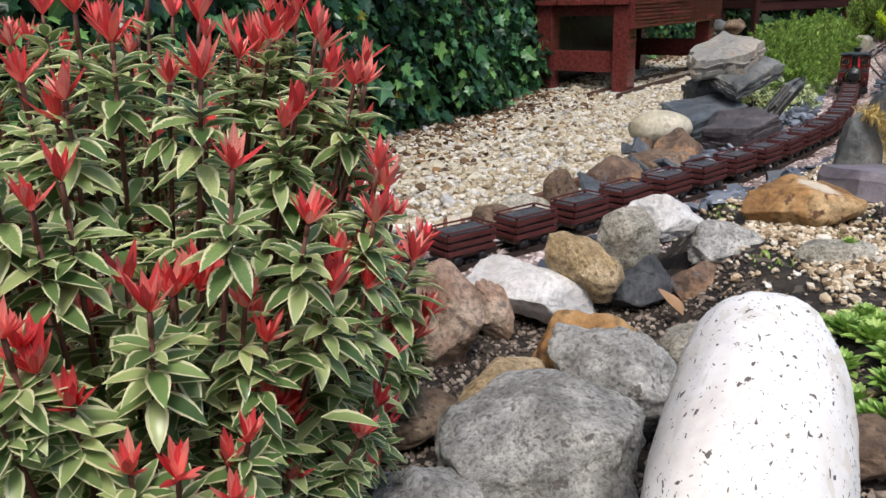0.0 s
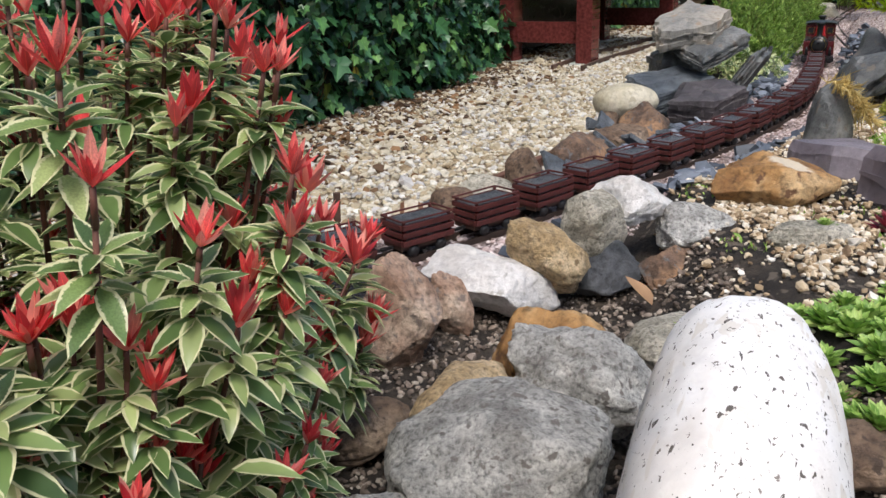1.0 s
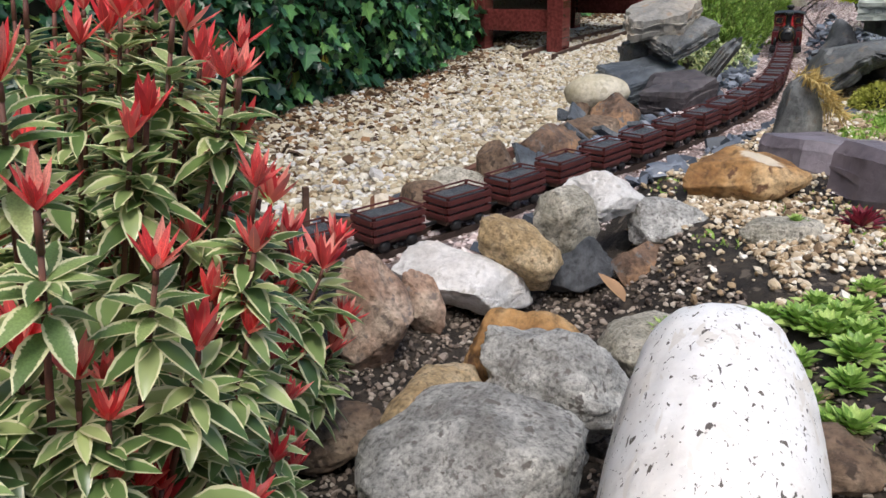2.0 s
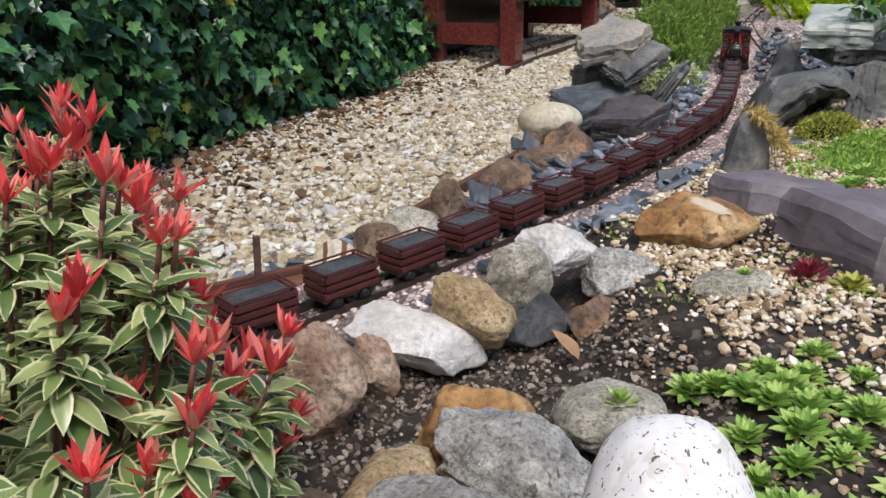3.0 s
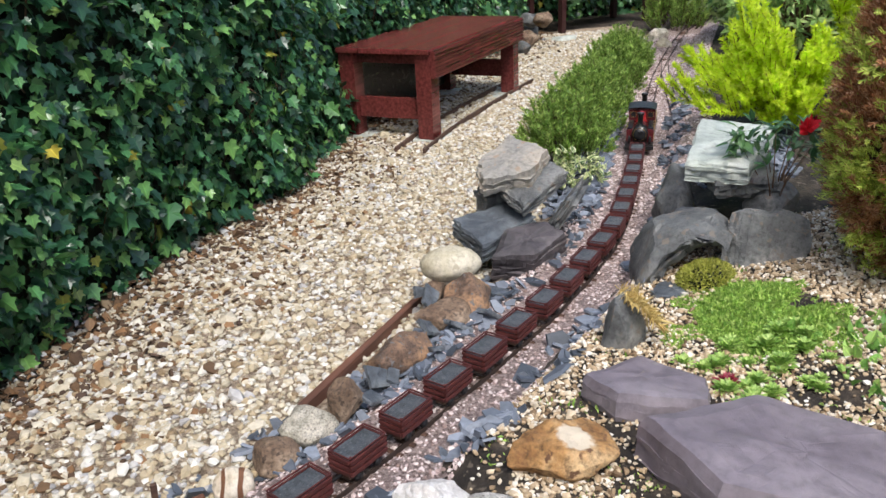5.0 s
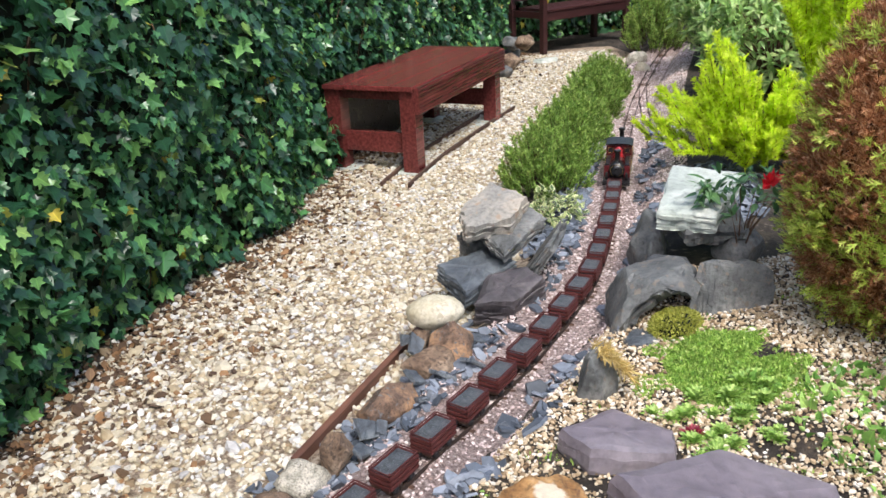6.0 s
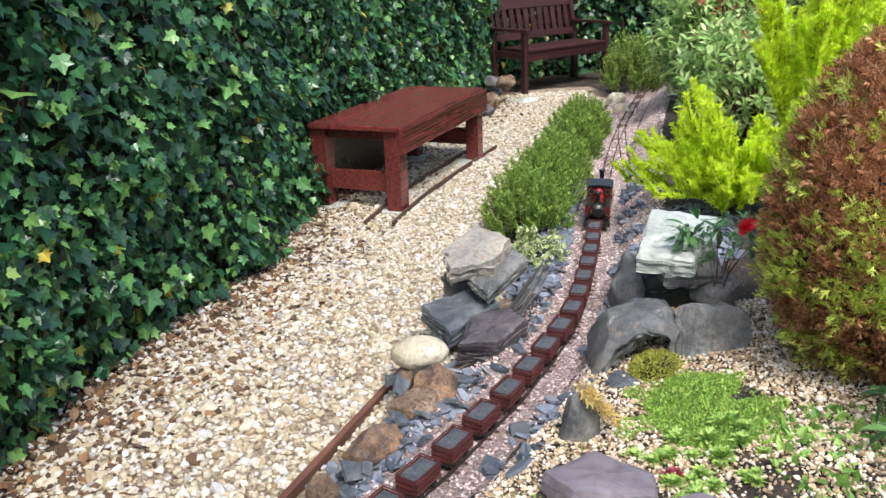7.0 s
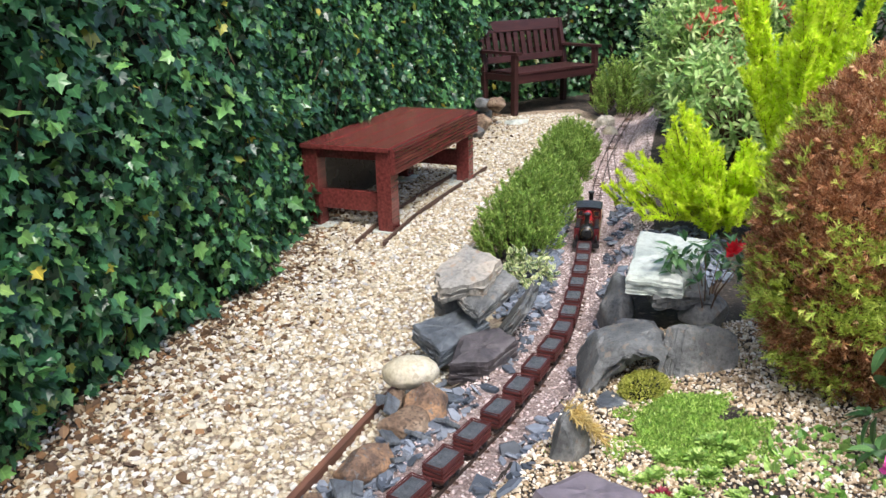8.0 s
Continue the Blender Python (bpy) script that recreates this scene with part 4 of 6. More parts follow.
# ---- track ----
def sweep(points, dirs, offset, width, z0, z1):
    b = bmesh.new()
    rings = []
    for p, d in zip(points, dirs):
        n = np.array((d[1], -d[0]))
        a, c = p + n * (offset - width / 2), p + n * (offset + width / 2)
        rings.append([b.verts.new((*a, z0)), b.verts.new((*c, z0)), b.verts.new((*c, z1)), b.verts.new((*a, z1))])
    for r0, r1 in zip(rings, rings[1:]):
        for k in range(4):
            b.faces.new((r0[k], r1[k], r1[(k + 1) % 4], r0[(k + 1) % 4]))
    b.faces.new(rings[0])
    b.faces.new(rings[-1][::-1])
    bmesh.ops.recalc_face_normals(b, faces=b.faces[:])
    return b


GAUGE = 0.045
sleeper_me = bpy.data.meshes.new("sleeper")
sb = box_bm(-0.036, 0.036, -0.0055, 0.0055, -0.006, 0.003, 0.001)
sb.to_mesh(sleeper_me)
sb.free()
sleeper_me.materials.append(OLD_WOOD)


def lay_track(label, points, dirs, spacing):
    t = thing("railway_track", label, "railway track")
    for side in (-1, 1):
        part("rail", sweep(points, dirs, side * GAUGE / 2, 0.0035, RAIL_TOP - 0.012, RAIL_TOP), RAIL, t, "dark rusty rail")
    for k in range(2, len(points) - 1, spacing):
        p, d = points[k], dirs[k]
        share("sleeper", sleeper_me, t, pose(p[0], p[1], RAIL_TOP - 0.013, 0, 0, math.degrees(math.atan2(d[1], d[0])) - 90))
    return t


lay_track("narrow garden railway track on pinkish stone ballast", TRACK, HEADING, 2)
BRANCH, BRANCH_DIR = dense([(1.98, 3.66), (2.03, 3.84), (2.12, 4.05), (2.26, 4.40), (2.42, 4.80), (2.60, 5.22), (2.78, 5.60)])
lay_track("curved branch track joining the main line at a turnout", BRANCH, BRANCH_DIR, 2)

# ---- edging boards, posts ----
def board(label, a, b, height, thick, base, name="edging_board", mat=EDGE_WOOD):
    a, b = Vector(a), Vector(b)
    d = b - a
    bm = box_bm(0, d.length, -thick / 2, thick / 2, 0, height, 0.002)
    return tagged(part(name, bm, mat, m=pose(a.x, a.y, base, 0, 0, math.degrees(math.atan2(d.y, d.x)))), label, "edging board", "edging boards")


board("brown wooden edging board between path and stones", (0.245, 1.985), (0.655, 2.56), 0.040, 0.020, -0.01)
deck = thing("timber_platform", "low brown timber platform of two planks beside the track", "platform", pose(-0.34, 1.515, 0, 0, 0, 23.5))
part("plank", box_bm(0, 0.46, -0.022, 0.016, 0.004, 0.026, 0.002), EDGE_WOOD, deck)
part("plank", box_bm(0.01, 0.45, 0.019, 0.032, 0.0, 0.038, 0.002), EDGE_WOOD, deck)
for k, (px, py) in enumerate(((-0.016, 1.672), (-0.105, 1.628), (-0.20, 1.585), (-0.30, 1.545))):
    tagged(part("post", box_bm(-0.0055, 0.0055, -0.0045, 0.0045, 0.0, 0.110, 0.0012), OLD_WOOD, m=pose(px, py, 0, 0, 3 - 2 * k, 20)), "short dark wooden post standing at the platform", "post", "platform posts")


# ---- train ----
def along(s):
    """Pose on the track s metres from its start."""
    i = min(len(TRACK) - 2, max(0, int(s / 0.02)))
    f = s / 0.02 - i
    p = TRACK[i] * (1 - f) + TRACK[i + 1] * f
    d = HEADING[i]
    return pose(p[0], p[1], RAIL_TOP, 0, 0, math.degrees(math.atan2(d[1], d[0])))


def station(x, y):
    return float(np.argmin(((TRACK - np.array((x, y))) ** 2).sum(1)) * 0.02)


def wheel(parent, x, y, r, width=0.005):
    b = lathe_bm([(r * 0.25, -width), (r * 0.8, -width), (r * 0.82, -width * 0.4), (r * 1.12, -width * 0.3), (r * 1.12, 0.0), (r, 0.001), (r, width), (r * 0.25, width)], 18, "Y")
    return part("wheel", b, IRON, parent, "", pose(x, y, r, 0, 0, 0 if y < 0 else 180))


LOAD_SLATE = stone_material("load_slate", (0.055, 0.065, 0.075), (0.085, 0.10, 0.115), (0.125, 0.14, 0.155), 40, (0.20, 0.22, 0.23), 0.5, 0.8, grit=0.7)


def build_wagon():
    w = thing("slate_wagon", "small dark red slatted wagon loaded with grey slates", "wagon", Matrix(), "wagons of the train")
    L, W = 0.098, 0.056
    part("frame", box_bm(-L / 2, L / 2, -0.024, 0.024, 0.013, 0.021, 0.001), OLD_WOOD, w)
    for k in range(3):
        z = 0.021 + k * 0.0125
        for s in (-1, 1):
            part("side_slat", box_bm(-L / 2, L / 2, s * W / 2 - 0.0022, s * W / 2 + 0.0022, z, z + 0.0080, 0.0007), WAGON_RED, w)
            part("end_slat", box_bm(s * L / 2 - 0.0022, s * L / 2 + 0.0022, -W / 2 + 0.0024, W / 2 - 0.0024, z, z + 0.0080, 0.0007), WAGON_RED, w)
    for sx in (-1, 1):
        for sy in (-1, 1):
            part("corner_post", box_bm(sx * (L / 2 - 0.006) - 0.0022, sx * (L / 2 - 0.006) + 0.0022, sy * (W / 2 - 0.0046) - 0.0022, sy * (W / 2 - 0.0046) + 0.0022, 0.02, 0.060, 0.0006), WAGON_RED, w)
    for s in (-1, 1):
        part("top_rail", box_bm(-L / 2, L / 2, s * W / 2 - 0.0014, s * W / 2 + 0.0014, 0.0585, 0.0612, 0.0006), WAGON_RED, w)
        part("top_rail", box_bm(s * L / 2 - 0.0014, s * L / 2 + 0.0014, -W / 2 + 0.0016, W / 2 - 0.0016, 0.0585, 0.0612, 0.0006), WAGON_RED, w)
    load = box_bm(-L / 2 + 0.0045, L / 2 - 0.0045, -W / 2 + 0.0045, W / 2 - 0.0045, 0.022, 0.0545, 0.001)
    bmesh.ops.subdivide_edges(load, edges=[e for e in load.edges if e.calc_length() > 0.02], cuts=6, use_grid_fill=True)
    for v in load.verts:
        if v.co.z > 0.05:
            v.co.z += 0.0012 * noise.noise(Vector((v.co.x * 160, v.co.y * 60, 2)))
    part("slate_load", load, LOAD_SLATE, w, "dark grey slate load")
    for x in (-0.026, 0.026):
        for y in (-GAUGE / 2, GAUGE / 2):
            wheel(w, x, y, 0.0095)
        part("axle", lathe_bm([(0.0016, -GAUGE / 2), (0.0016, GAUGE / 2)], 8, "Y"), IRON, w, "", pose(x, 0, 0.0095))
    for s in (-1, 1):
        part("coupling", box_bm(min(s * L / 2, s * (L / 2 + 0.022)), max(s * L / 2, s * (L / 2 + 0.022)), -0.003, 0.003, 0.013, 0.017, 0.0008), IRON, w)
    return w


def build_loco():
    """Double-ended tank engine: x ahead, origin on the rails below the cab."""
    e = thing("steam_locomotive", "maroon and black double-ended model steam locomotive with brass trim", "locomotive", Matrix())
    part("frame", box_bm(-0.235, 0.235, -0.04, 0.04, 0.020, 0.034, 0.002), BLACK, e)
    part("footplate", box_bm(-0.245, 0.245, -0.056, 0.056, 0.034, 0.039, 0.001), BLACK, e)
    for s in (-1, 1):
        part("buffer_beam", box_bm(min(s * 0.238, s * 0.248), max(s * 0.238, s * 0.248), -0.058, 0.058, 0.018, 0.034, 0.002), BLACK, e)
        part("coupler", lathe_bm([(0.006, 0), (0.006, 0.012), (0.010, 0.014), (0.010, 0.018)], 14, "X"), IRON, e, "", pose(s * 0.248, 0, 0.028, 0, 0, 0 if s > 0 else 180))
        boiler = part("boiler", lathe_bm([(0.030, 0.04), (0.030, 0.165)], 28, "X"), MAROON, e, "", pose(0, 0, 0.078, 0, 0, 0 if s > 0 else 180))
        for k in (0.075, 0.12):
            part("boiler_band", lathe_bm([(0.0306, k), (0.0306, k + 0.003)], 28, "X"), BRASS, boiler)
        smoke = part("smokebox", lathe_bm([(0.033, 0.165), (0.033, 0.222), (0.031, 0.225), (0.026, 0.226), (0.025, 0.230), (0.012, 0.233)], 28, "X"), BLACK, e, "", pose(0, 0, 0.078, 0, 0, 0 if s > 0 else 180))
        part("door_ring", lathe_bm([(0.027, 0.2262), (0.027, 0.2285)], 28, "X"), BRASS, smoke)
        part("chimney", lathe_bm([(0.017, 0.105), (0.012, 0.112), (0.0105, 0.118), (0.0115, 0.152), (0.0155, 0.154), (0.0155, 0.161), (0.012, 0.163)], 22), BLACK, e, "", pose(s * 0.195, 0, 0))
        part("dome", lathe_bm([(0.026, 0.098), (0.020, 0.107), (0.0175, 0.118), (0.0172, 0.130), (0.014, 0.139), (0.007, 0.1435), (0.001, 0.1445)], 28), BRIGHT_RED, e, "glossy red dome", pose(s * 0.085, 0, 0))
        part("safety_valve", lathe_bm([(0.005, 0.104), (0.004, 0.116), (0.005, 0.118), (0.002, 0.122)], 14), BRASS, e, "", pose(s * 0.145, 0, 0))
        for y in (-1, 1):
            tank = part("side_tank", box_bm(min(s * 0.052, s * 0.20), max(s * 0.052, s * 0.20), min(y * 0.030, y * 0.055), max(y * 0.030, y * 0.055), 0.039, 0.092, 0.003), MAROON, e)
            x0, x1, yy = min(s * 0.06, s * 0.192), max(s * 0.06, s * 0.192), y * 0.0552
            for za, zb in ((0.046, 0.0475), (0.083, 0.0845)):
                part("lining", box_bm(x0, x1, yy - 0.0005, yy + 0.0005, za, zb), LINING, tank, "thin gold lining")
            for xa in (x0, x1 - 0.0015):
                part("lining", box_bm(xa, xa + 0.0015, yy - 0.0005, yy + 0.0005, 0.0475, 0.083), LINING, tank, "thin gold lining")
            part("tank_top", box_bm(min(s * 0.055, s * 0.197), max(s * 0.055, s * 0.197), min(y * 0.032, y * 0.053), max(y * 0.032, y * 0.053), 0.0925, 0.098, 0.002), BLACK, e)
            part("handrail", tube_bm([(s * 0.06, y * 0.052, 0.101), (s * 0.195, y * 0.052, 0.101)], 0.0012, 6), BRASS, e)
            part("lamp", lathe_bm([(0.006, 0.039), (0.006, 0.062), (0.004, 0.068), (0.002, 0.072)], 12), BLACK, e, "", pose(s * 0.225, y * 0.042, 0))
        part("cab_end", box_bm(min(s * 0.048, s * 0.052), max(s * 0.048, s * 0.052), -0.054, 0.054, 0.039, 0.142, 0.001), MAROON, e)
        for y in (-1, 1):
            part("window_pane", box_bm(-0.0006, 0.0006, -0.0105, 0.0105, -0.0105, 0.0105, 0.0003), BLACK, e, "dark square cab glass", pose(s * 0.0526, y * 0.036, 0.121))
            for q in (-1, 1):
                part("window_bar", box_bm(-0.001, 0.001, -0.012, 0.012, q * 0.011 - 0.0009, q * 0.011 + 0.0009), BRASS, e, "", pose(s * 0.0532, y * 0.036, 0.121))
                part("window_bar", box_bm(-0.001, 0.001, q * 0.0112 - 0.0008, q * 0.0112 + 0.0008, -0.0098, 0.0098), BRASS, e, "", pose(s * 0.0532, y * 0.036, 0.121))
            part("cab_side", box_bm(min(s * 0.022, s * 0.047), max(s * 0.022, s * 0.047), min(y * 0.0525, y * 0.0555), max(y * 0.0525, y * 0.0555), 0.039, 0.140, 0.001), MAROON, e)
            part("cab_post", tube_bm([(s * 0.0205, y * 0.0545, 0.04), (s * 0.0205, y * 0.0545, 0.125)], 0.0012, 6), BRASS, e)
        for bx in (0.105, 0.165):
            for y in (-GAUGE / 2, GAUGE / 2):
                wheel(e, s * bx, y, 0.019, 0.006)
        for y in (-1, 1):
            part("cylinder", lathe_bm([(0.010, -0.02), (0.012, -0.018), (0.012, 0.018), (0.010, 0.02)], 16, "X"), BLACK, e, "", pose(s * 0.208, y * 0.044, 0.022))
            part("coupling_rod", box_bm(min(s * 0.10, s * 0.20), max(s * 0.10, s * 0.20), y * 0.034 - 0.0015, y * 0.034 + 0.0015, 0.014, 0.018, 0.0006), IRON, e)
    b = bmesh.new()
    rows = []
    for k in range(13):
        a = math.pi * (k / 12 - 0.5)
        yy, zz = 0.060 * math.sin(a) / 1.0, 0.142 + 0.009 * math.cos(a)
        rows.append([b.verts.new((x, yy, zz + h)) for x, h in ((-0.060, 0), (0.060, 0), (0.060, 0.003), (-0.060, 0.003))])
    for r0, r1 in zip(rows, rows[1:]):
        for k in range(4):
            b.faces.new((r0[k], r1[k], r1[(k + 1) % 4], r0[(k + 1) % 4]))
    b.faces.new(rows[0])
    b.faces.new(rows[-1][::-1])
    bmesh.ops.recalc_face_normals(b, faces=b.faces[:])
    part("cab_roof", b, ROOF, e, "matt black curved cab roof")
    part("firebox", box_bm(-0.03, 0.03, -0.022, 0.022, 0.039, 0.095, 0.004), BLACK, e)
    return e


HEAD = station(1.79, 3.72)
loco = build_loco()
loco.matrix_world = along(HEAD)
fig = bmesh.new()
lathe_bm([(0.006, 0.0), (0.009, 0.01), (0.010, 0.035), (0.008, 0.045), (0.004, 0.048), (0.0065, 0.054), (0.006, 0.062), (0.001, 0.066)], 14, "Z", fig)
doll = part("toy_figure", fig, CLOTH, m=along(HEAD) @ pose(0.008, -0.036, 0.041))
tagged(doll, "tiny blue toy driver figure standing in the cab", "toy figure")
wagon = build_wagon()
first = HEAD - 0.335
wagon.matrix_world = along(first)
for k in range(1, 23):
    copy_thing(wagon, along(first - k * 0.1445))


# ---- furniture ----
def build_table():
    t = thing("garden_table", "low red-stained wooden table with a ribbed decking apron", "table", pose(0.946, 4.186, 0, 0, 0, 54.6))
    L, W, H = 1.21, 0.50, 0.44
    for k in range(4):
        part("top_plank", box_bm(-0.02, L + 0.02, k * W / 4 + 0.003, (k + 1) * W / 4 - 0.002, H - 0.024, H, 0.004), RED_WOOD, t)
    apron = part("apron", box_bm(-0.005, L + 0.005, -0.022, 0.0, H - 0.135, H - 0.006, 0.002), RED_WOOD, t, "ribbed red decking board")
    for k in range(7):
        z = H - 0.130 + k * 0.0175
        part("rib", box_bm(-0.005, L + 0.005, -0.029, -0.0225, z, z + 0.0105, 0.002), RED_WOOD, apron)
    part("apron", box_bm(0.0, L, W - 0.022, W, H - 0.12, H - 0.026, 0.002), RED_WOOD, t)
    # added board: its black imitates the shaded hedge seen under the table
    part("shade_panel", box_bm(0.05, L - 0.05, W - 0.045, W - 0.028, 0.05, H - 0.03, 0.002), BLACK, t, "added black board standing in for the hedge's shade behind")
    for x in (0.0, L - 0.09):
        for y in (0.004, W - 0.085):
            part("leg", box_bm(x, x + 0.09, y, y + 0.08, 0.0, H - 0.026, 0.004), RED_WOOD, t)
        part("end_rail", box_bm(x + 0.03, x + 0.06, 0.086, W - 0.087, 0.10, 0.20, 0.003), RED_WOOD, t)
        part("end_rail", box_bm(x + 0.03, x + 0.06, 0.086, W - 0.087, H - 0.075, H - 0.026, 0.003), RED_WOOD, t)
    return t


build_table()
for k, (a, b) in enumerate(((0.02, 0.16), (1.05, 1.19))):
    for y in (0.02, 0.40):
        m = pose(0.946, 4.186, 0, 0, 0, 54.6) @ pose((a + b) / 2 - 0.02, y + 0.03, 0.004, 0, 0, 8 * k)
        o = part("paving_slab", box_bm(-0.09, 0.09, -0.075, 0.075, -0.012, 0.008, 0.004), SLATE_GREEN, m=m)
        tagged(o, "flat grey slab under a table leg", "slab", "slabs under the table")
siding, siding_dir = dense([(0.80, 4.02), (1.02, 4.42), (1.35, 4.9), (1.75, 5.45)])
stage = thing("railway_siding", "old siding rails on boards running under the table", "railway track")
for side in (-1, 1):
    part("rail", sweep(siding, siding_dir, side * 0.07, 0.012, 0.008, 0.03), OLD_WOOD, stage)


def build_bench():
    b = thing("garden_bench", "dark red-stained slatted wooden garden bench before the ivy", "bench", pose(2.65, 7.36, 0, 0, 0, 26))
    W, D, S, T = 1.14, 0.42, 0.38, 0.82
    for x in (0.0, W - 0.05):
        part("front_leg", box_bm(x, x + 0.05, 0.0, 0.05, 0, 0.545, 0.004), DARK_WOOD, b)
        part("back_leg", box_bm(x, x + 0.05, D - 0.02, D + 0.03, 0, S, 0.004), DARK_WOOD, b)
        part("back_post", box_bm(x, x + 0.05, -0.02, 0.025, 0, T - S, 0.004), DARK_WOOD, b, "", pose(0, D, S, -12, 0, 0))
        part("armrest", box_bm(x - 0.01, x + 0.06, -0.03, D + 0.02, 0.546, 0.572, 0.006), DARK_WOOD, b)
        part("side_rail", box_bm(x + 0.01, x + 0.04, 0.052, D - 0.022, S - 0.07, S - 0.012, 0.003), DARK_WOOD, b)
    part("front_rail", box_bm(0.052, W - 0.052, 0.008, 0.035, S - 0.09, S - 0.012, 0.003), DARK_WOOD, b)
    for k in range(5):
        y = 0.002 + k * 0.078
        part("seat_slat", box_bm(0.052, W - 0.052, y - 0.005, y + 0.062, S - 0.010, S + 0.010, 0.004), DARK_WOOD, b)
    lean = pose(0, D, S, -12, 0, 0)
    part("top_rail", box_bm(0.052, W - 0.052, -0.015, 0.018, T - S - 0.10, T - S + 0.005, 0.006), DARK_WOOD, b, "", lean)
    part("bottom_rail", box_bm(0.052, W - 0.052, -0.015, 0.018, 0.06, 0.12, 0.004), DARK_WOOD, b, "", lean)
    for k in range(11):
        x = 0.085 + k * (W - 0.17 - 0.055) / 10
        part("back_slat", box_bm(x, x + 0.055, -0.008, 0.010, 0.122, T - S - 0.102, 0.003), DARK_WOOD, b, "", lean)
    return b


build_bench()
for k, (x, y, s) in enumerate(((2.22, 6.95, 0.13), (2.30, 7.15, 0.15), (2.16, 6.75, 0.11), (2.05, 6.5, 0.10), (2.36, 7.0, 0.12), (2.27, 7.05, 0.12))):
    rock("rock", "grey rounded stone piled at the foot of the hedge", SLATE if k % 2 else BROWN_ROCK, x, y, 0.05 + 0.13 * (k > 3), s * 1.5, s, s * 1.1, yaw=k * 40, seed=70 + k, subdiv=3)
rock("rock", "flat grey stone on the path by the bench", SLATE_GREEN, 2.55, 7.0, 0.02, 0.22, 0.15, 0.05, yaw=10, seed=77, subdiv=3)
rock("rock", "pale stone at the end of the low shrubs", PALE_ROCK, 3.12, 6.45, 0.06, 0.17, 0.14, 0.14, seed=78, subdiv=3)
rock("rock", "small buff stone at the end of the low shrubs", EGG_ROCK, 3.0, 6.1, 0.05, 0.13, 0.11, 0.12, seed=79, subdiv=3)


# ---- plants ----
def plume(rng, base, tip, leaf_len, count, spread, curve=0.0):
    """Needles along one shoot: places, directions, outward."""
    base, tip = np.array(base), np.array(tip)
    t = rng.uniform(0.12, 1.0, count)
    axis = tip - base
    p = base + axis * t[:, None]
    p[:, 2] += curve * np.sin(t * 3.14) * np.linalg.norm(axis)
    a = axis / np.linalg.norm(axis)
    rnd = rng.normal(size=(count, 3))
    side = rnd - a * (rnd @ a)[:, None]
    side /= np.linalg.norm(side, axis=1)[:, None]
    d = a * 0.75 + side * spread
    return p, d, side


def shrub(name, label, category, x, y, shoots, mat, needle_len, per_shoot, seed, core=0.004, spread=0.8, width=0.16, curve=0.0):
    """A shrub of many leafy shoots. shoots: (base, tip) pairs relative to the plant's foot."""
    z = land(x, y)
    s = thing(name, label, category, pose(x, y, z))
    rng = np.random.default_rng(seed)
    b = bmesh.new()
    P, D, N = [], [], []
    for base, tip in shoots:
        tube_bm([base, (Vector(base) + Vector(tip)) / 2 + Vector((0, 0, curve * (Vector(tip) - Vector(base)).length)), tip], [core, core * 0.7, core * 0.25], 5, b)
        k = max(8, int(per_shoot * (Vector(tip) - Vector(base)).length))
        p, d, n = plume(rng, base, tip, needle_len, k, spread, curve)
        P.append(p)
        D.append(d)
        N.append(n)
    part("woody_frame", b, STEM, s, "brown woody growth")
    P, D, N = np.vstack(P), np.vstack(D), np.vstack(N)
    vs, fs, uv = needle(1.0, width)
    up = N + np.array((0, 0, 0.6)) + rng.normal(size=N.shape) * 0.3
    me = scatter_mesh("foliage", vs, fs, P, aligned(D, up), needle_len * np.exp(rng.normal(size=len(P)) * 0.25), mat, uv)
    tagged(share("foliage", me, s, Matrix()), kind="stuff")
    return s


def dome_shoots(seed, n, rx, ry, h, length, low=0.15, lean=0.5):
    """Shoots that fill a rounded clump and stick out of it unevenly."""
    r = random.Random(seed)
    out = []
    for _ in range(n):
        a, u = r.uniform(0, 6.283), r.random() ** 0.5
        px, py = rx * u * math.cos(a), ry * u * math.sin(a)
        top = h * (low + (1 - low) * math.sqrt(max(0, 1 - u * u)))
        tip = Vector((px, py, top * r.uniform(0.68, 1.25)))
        d = Vector((px * lean / max(rx, 0.01), py * lean / max(ry, 0.01), 1)).normalized()
        base = tip - d * length * r.uniform(0.7, 1.2)
        base.z = max(0.0, base.z)
        out.append((tuple(base), tuple(tip)))
    return out


for k, (x, y, rx, ry, h) in enumerate(((1.43, 3.70, 0.235, 0.20, 0.27), (1.63, 4.04, 0.22, 0.24, 0.30), (1.86, 4.45, 0.20, 0.24, 0.27), (2.12, 4.9, 0.20, 0.25, 0.27), (2.40, 5.4, 0.20, 0.25, 0.25))):
    shrub("heather_shrub", "low bushy green heather edging the track", "shrub", x, y, dome_shoots(100 + k, 240, rx, ry, h, 0.14), HEATHER, 0.016, 720, 110 + k, 0.0022, 0.8, 0.26)
shrub("heather_shrub", "low green heather browned at the base beside the bench", "shrub", 3.50, 6.95, dome_shoots(107, 220, 0.30, 0.28, 0.45, 0.22), HEATHER, 0.022, 300, 117, 0.003, 0.85, 0.3)


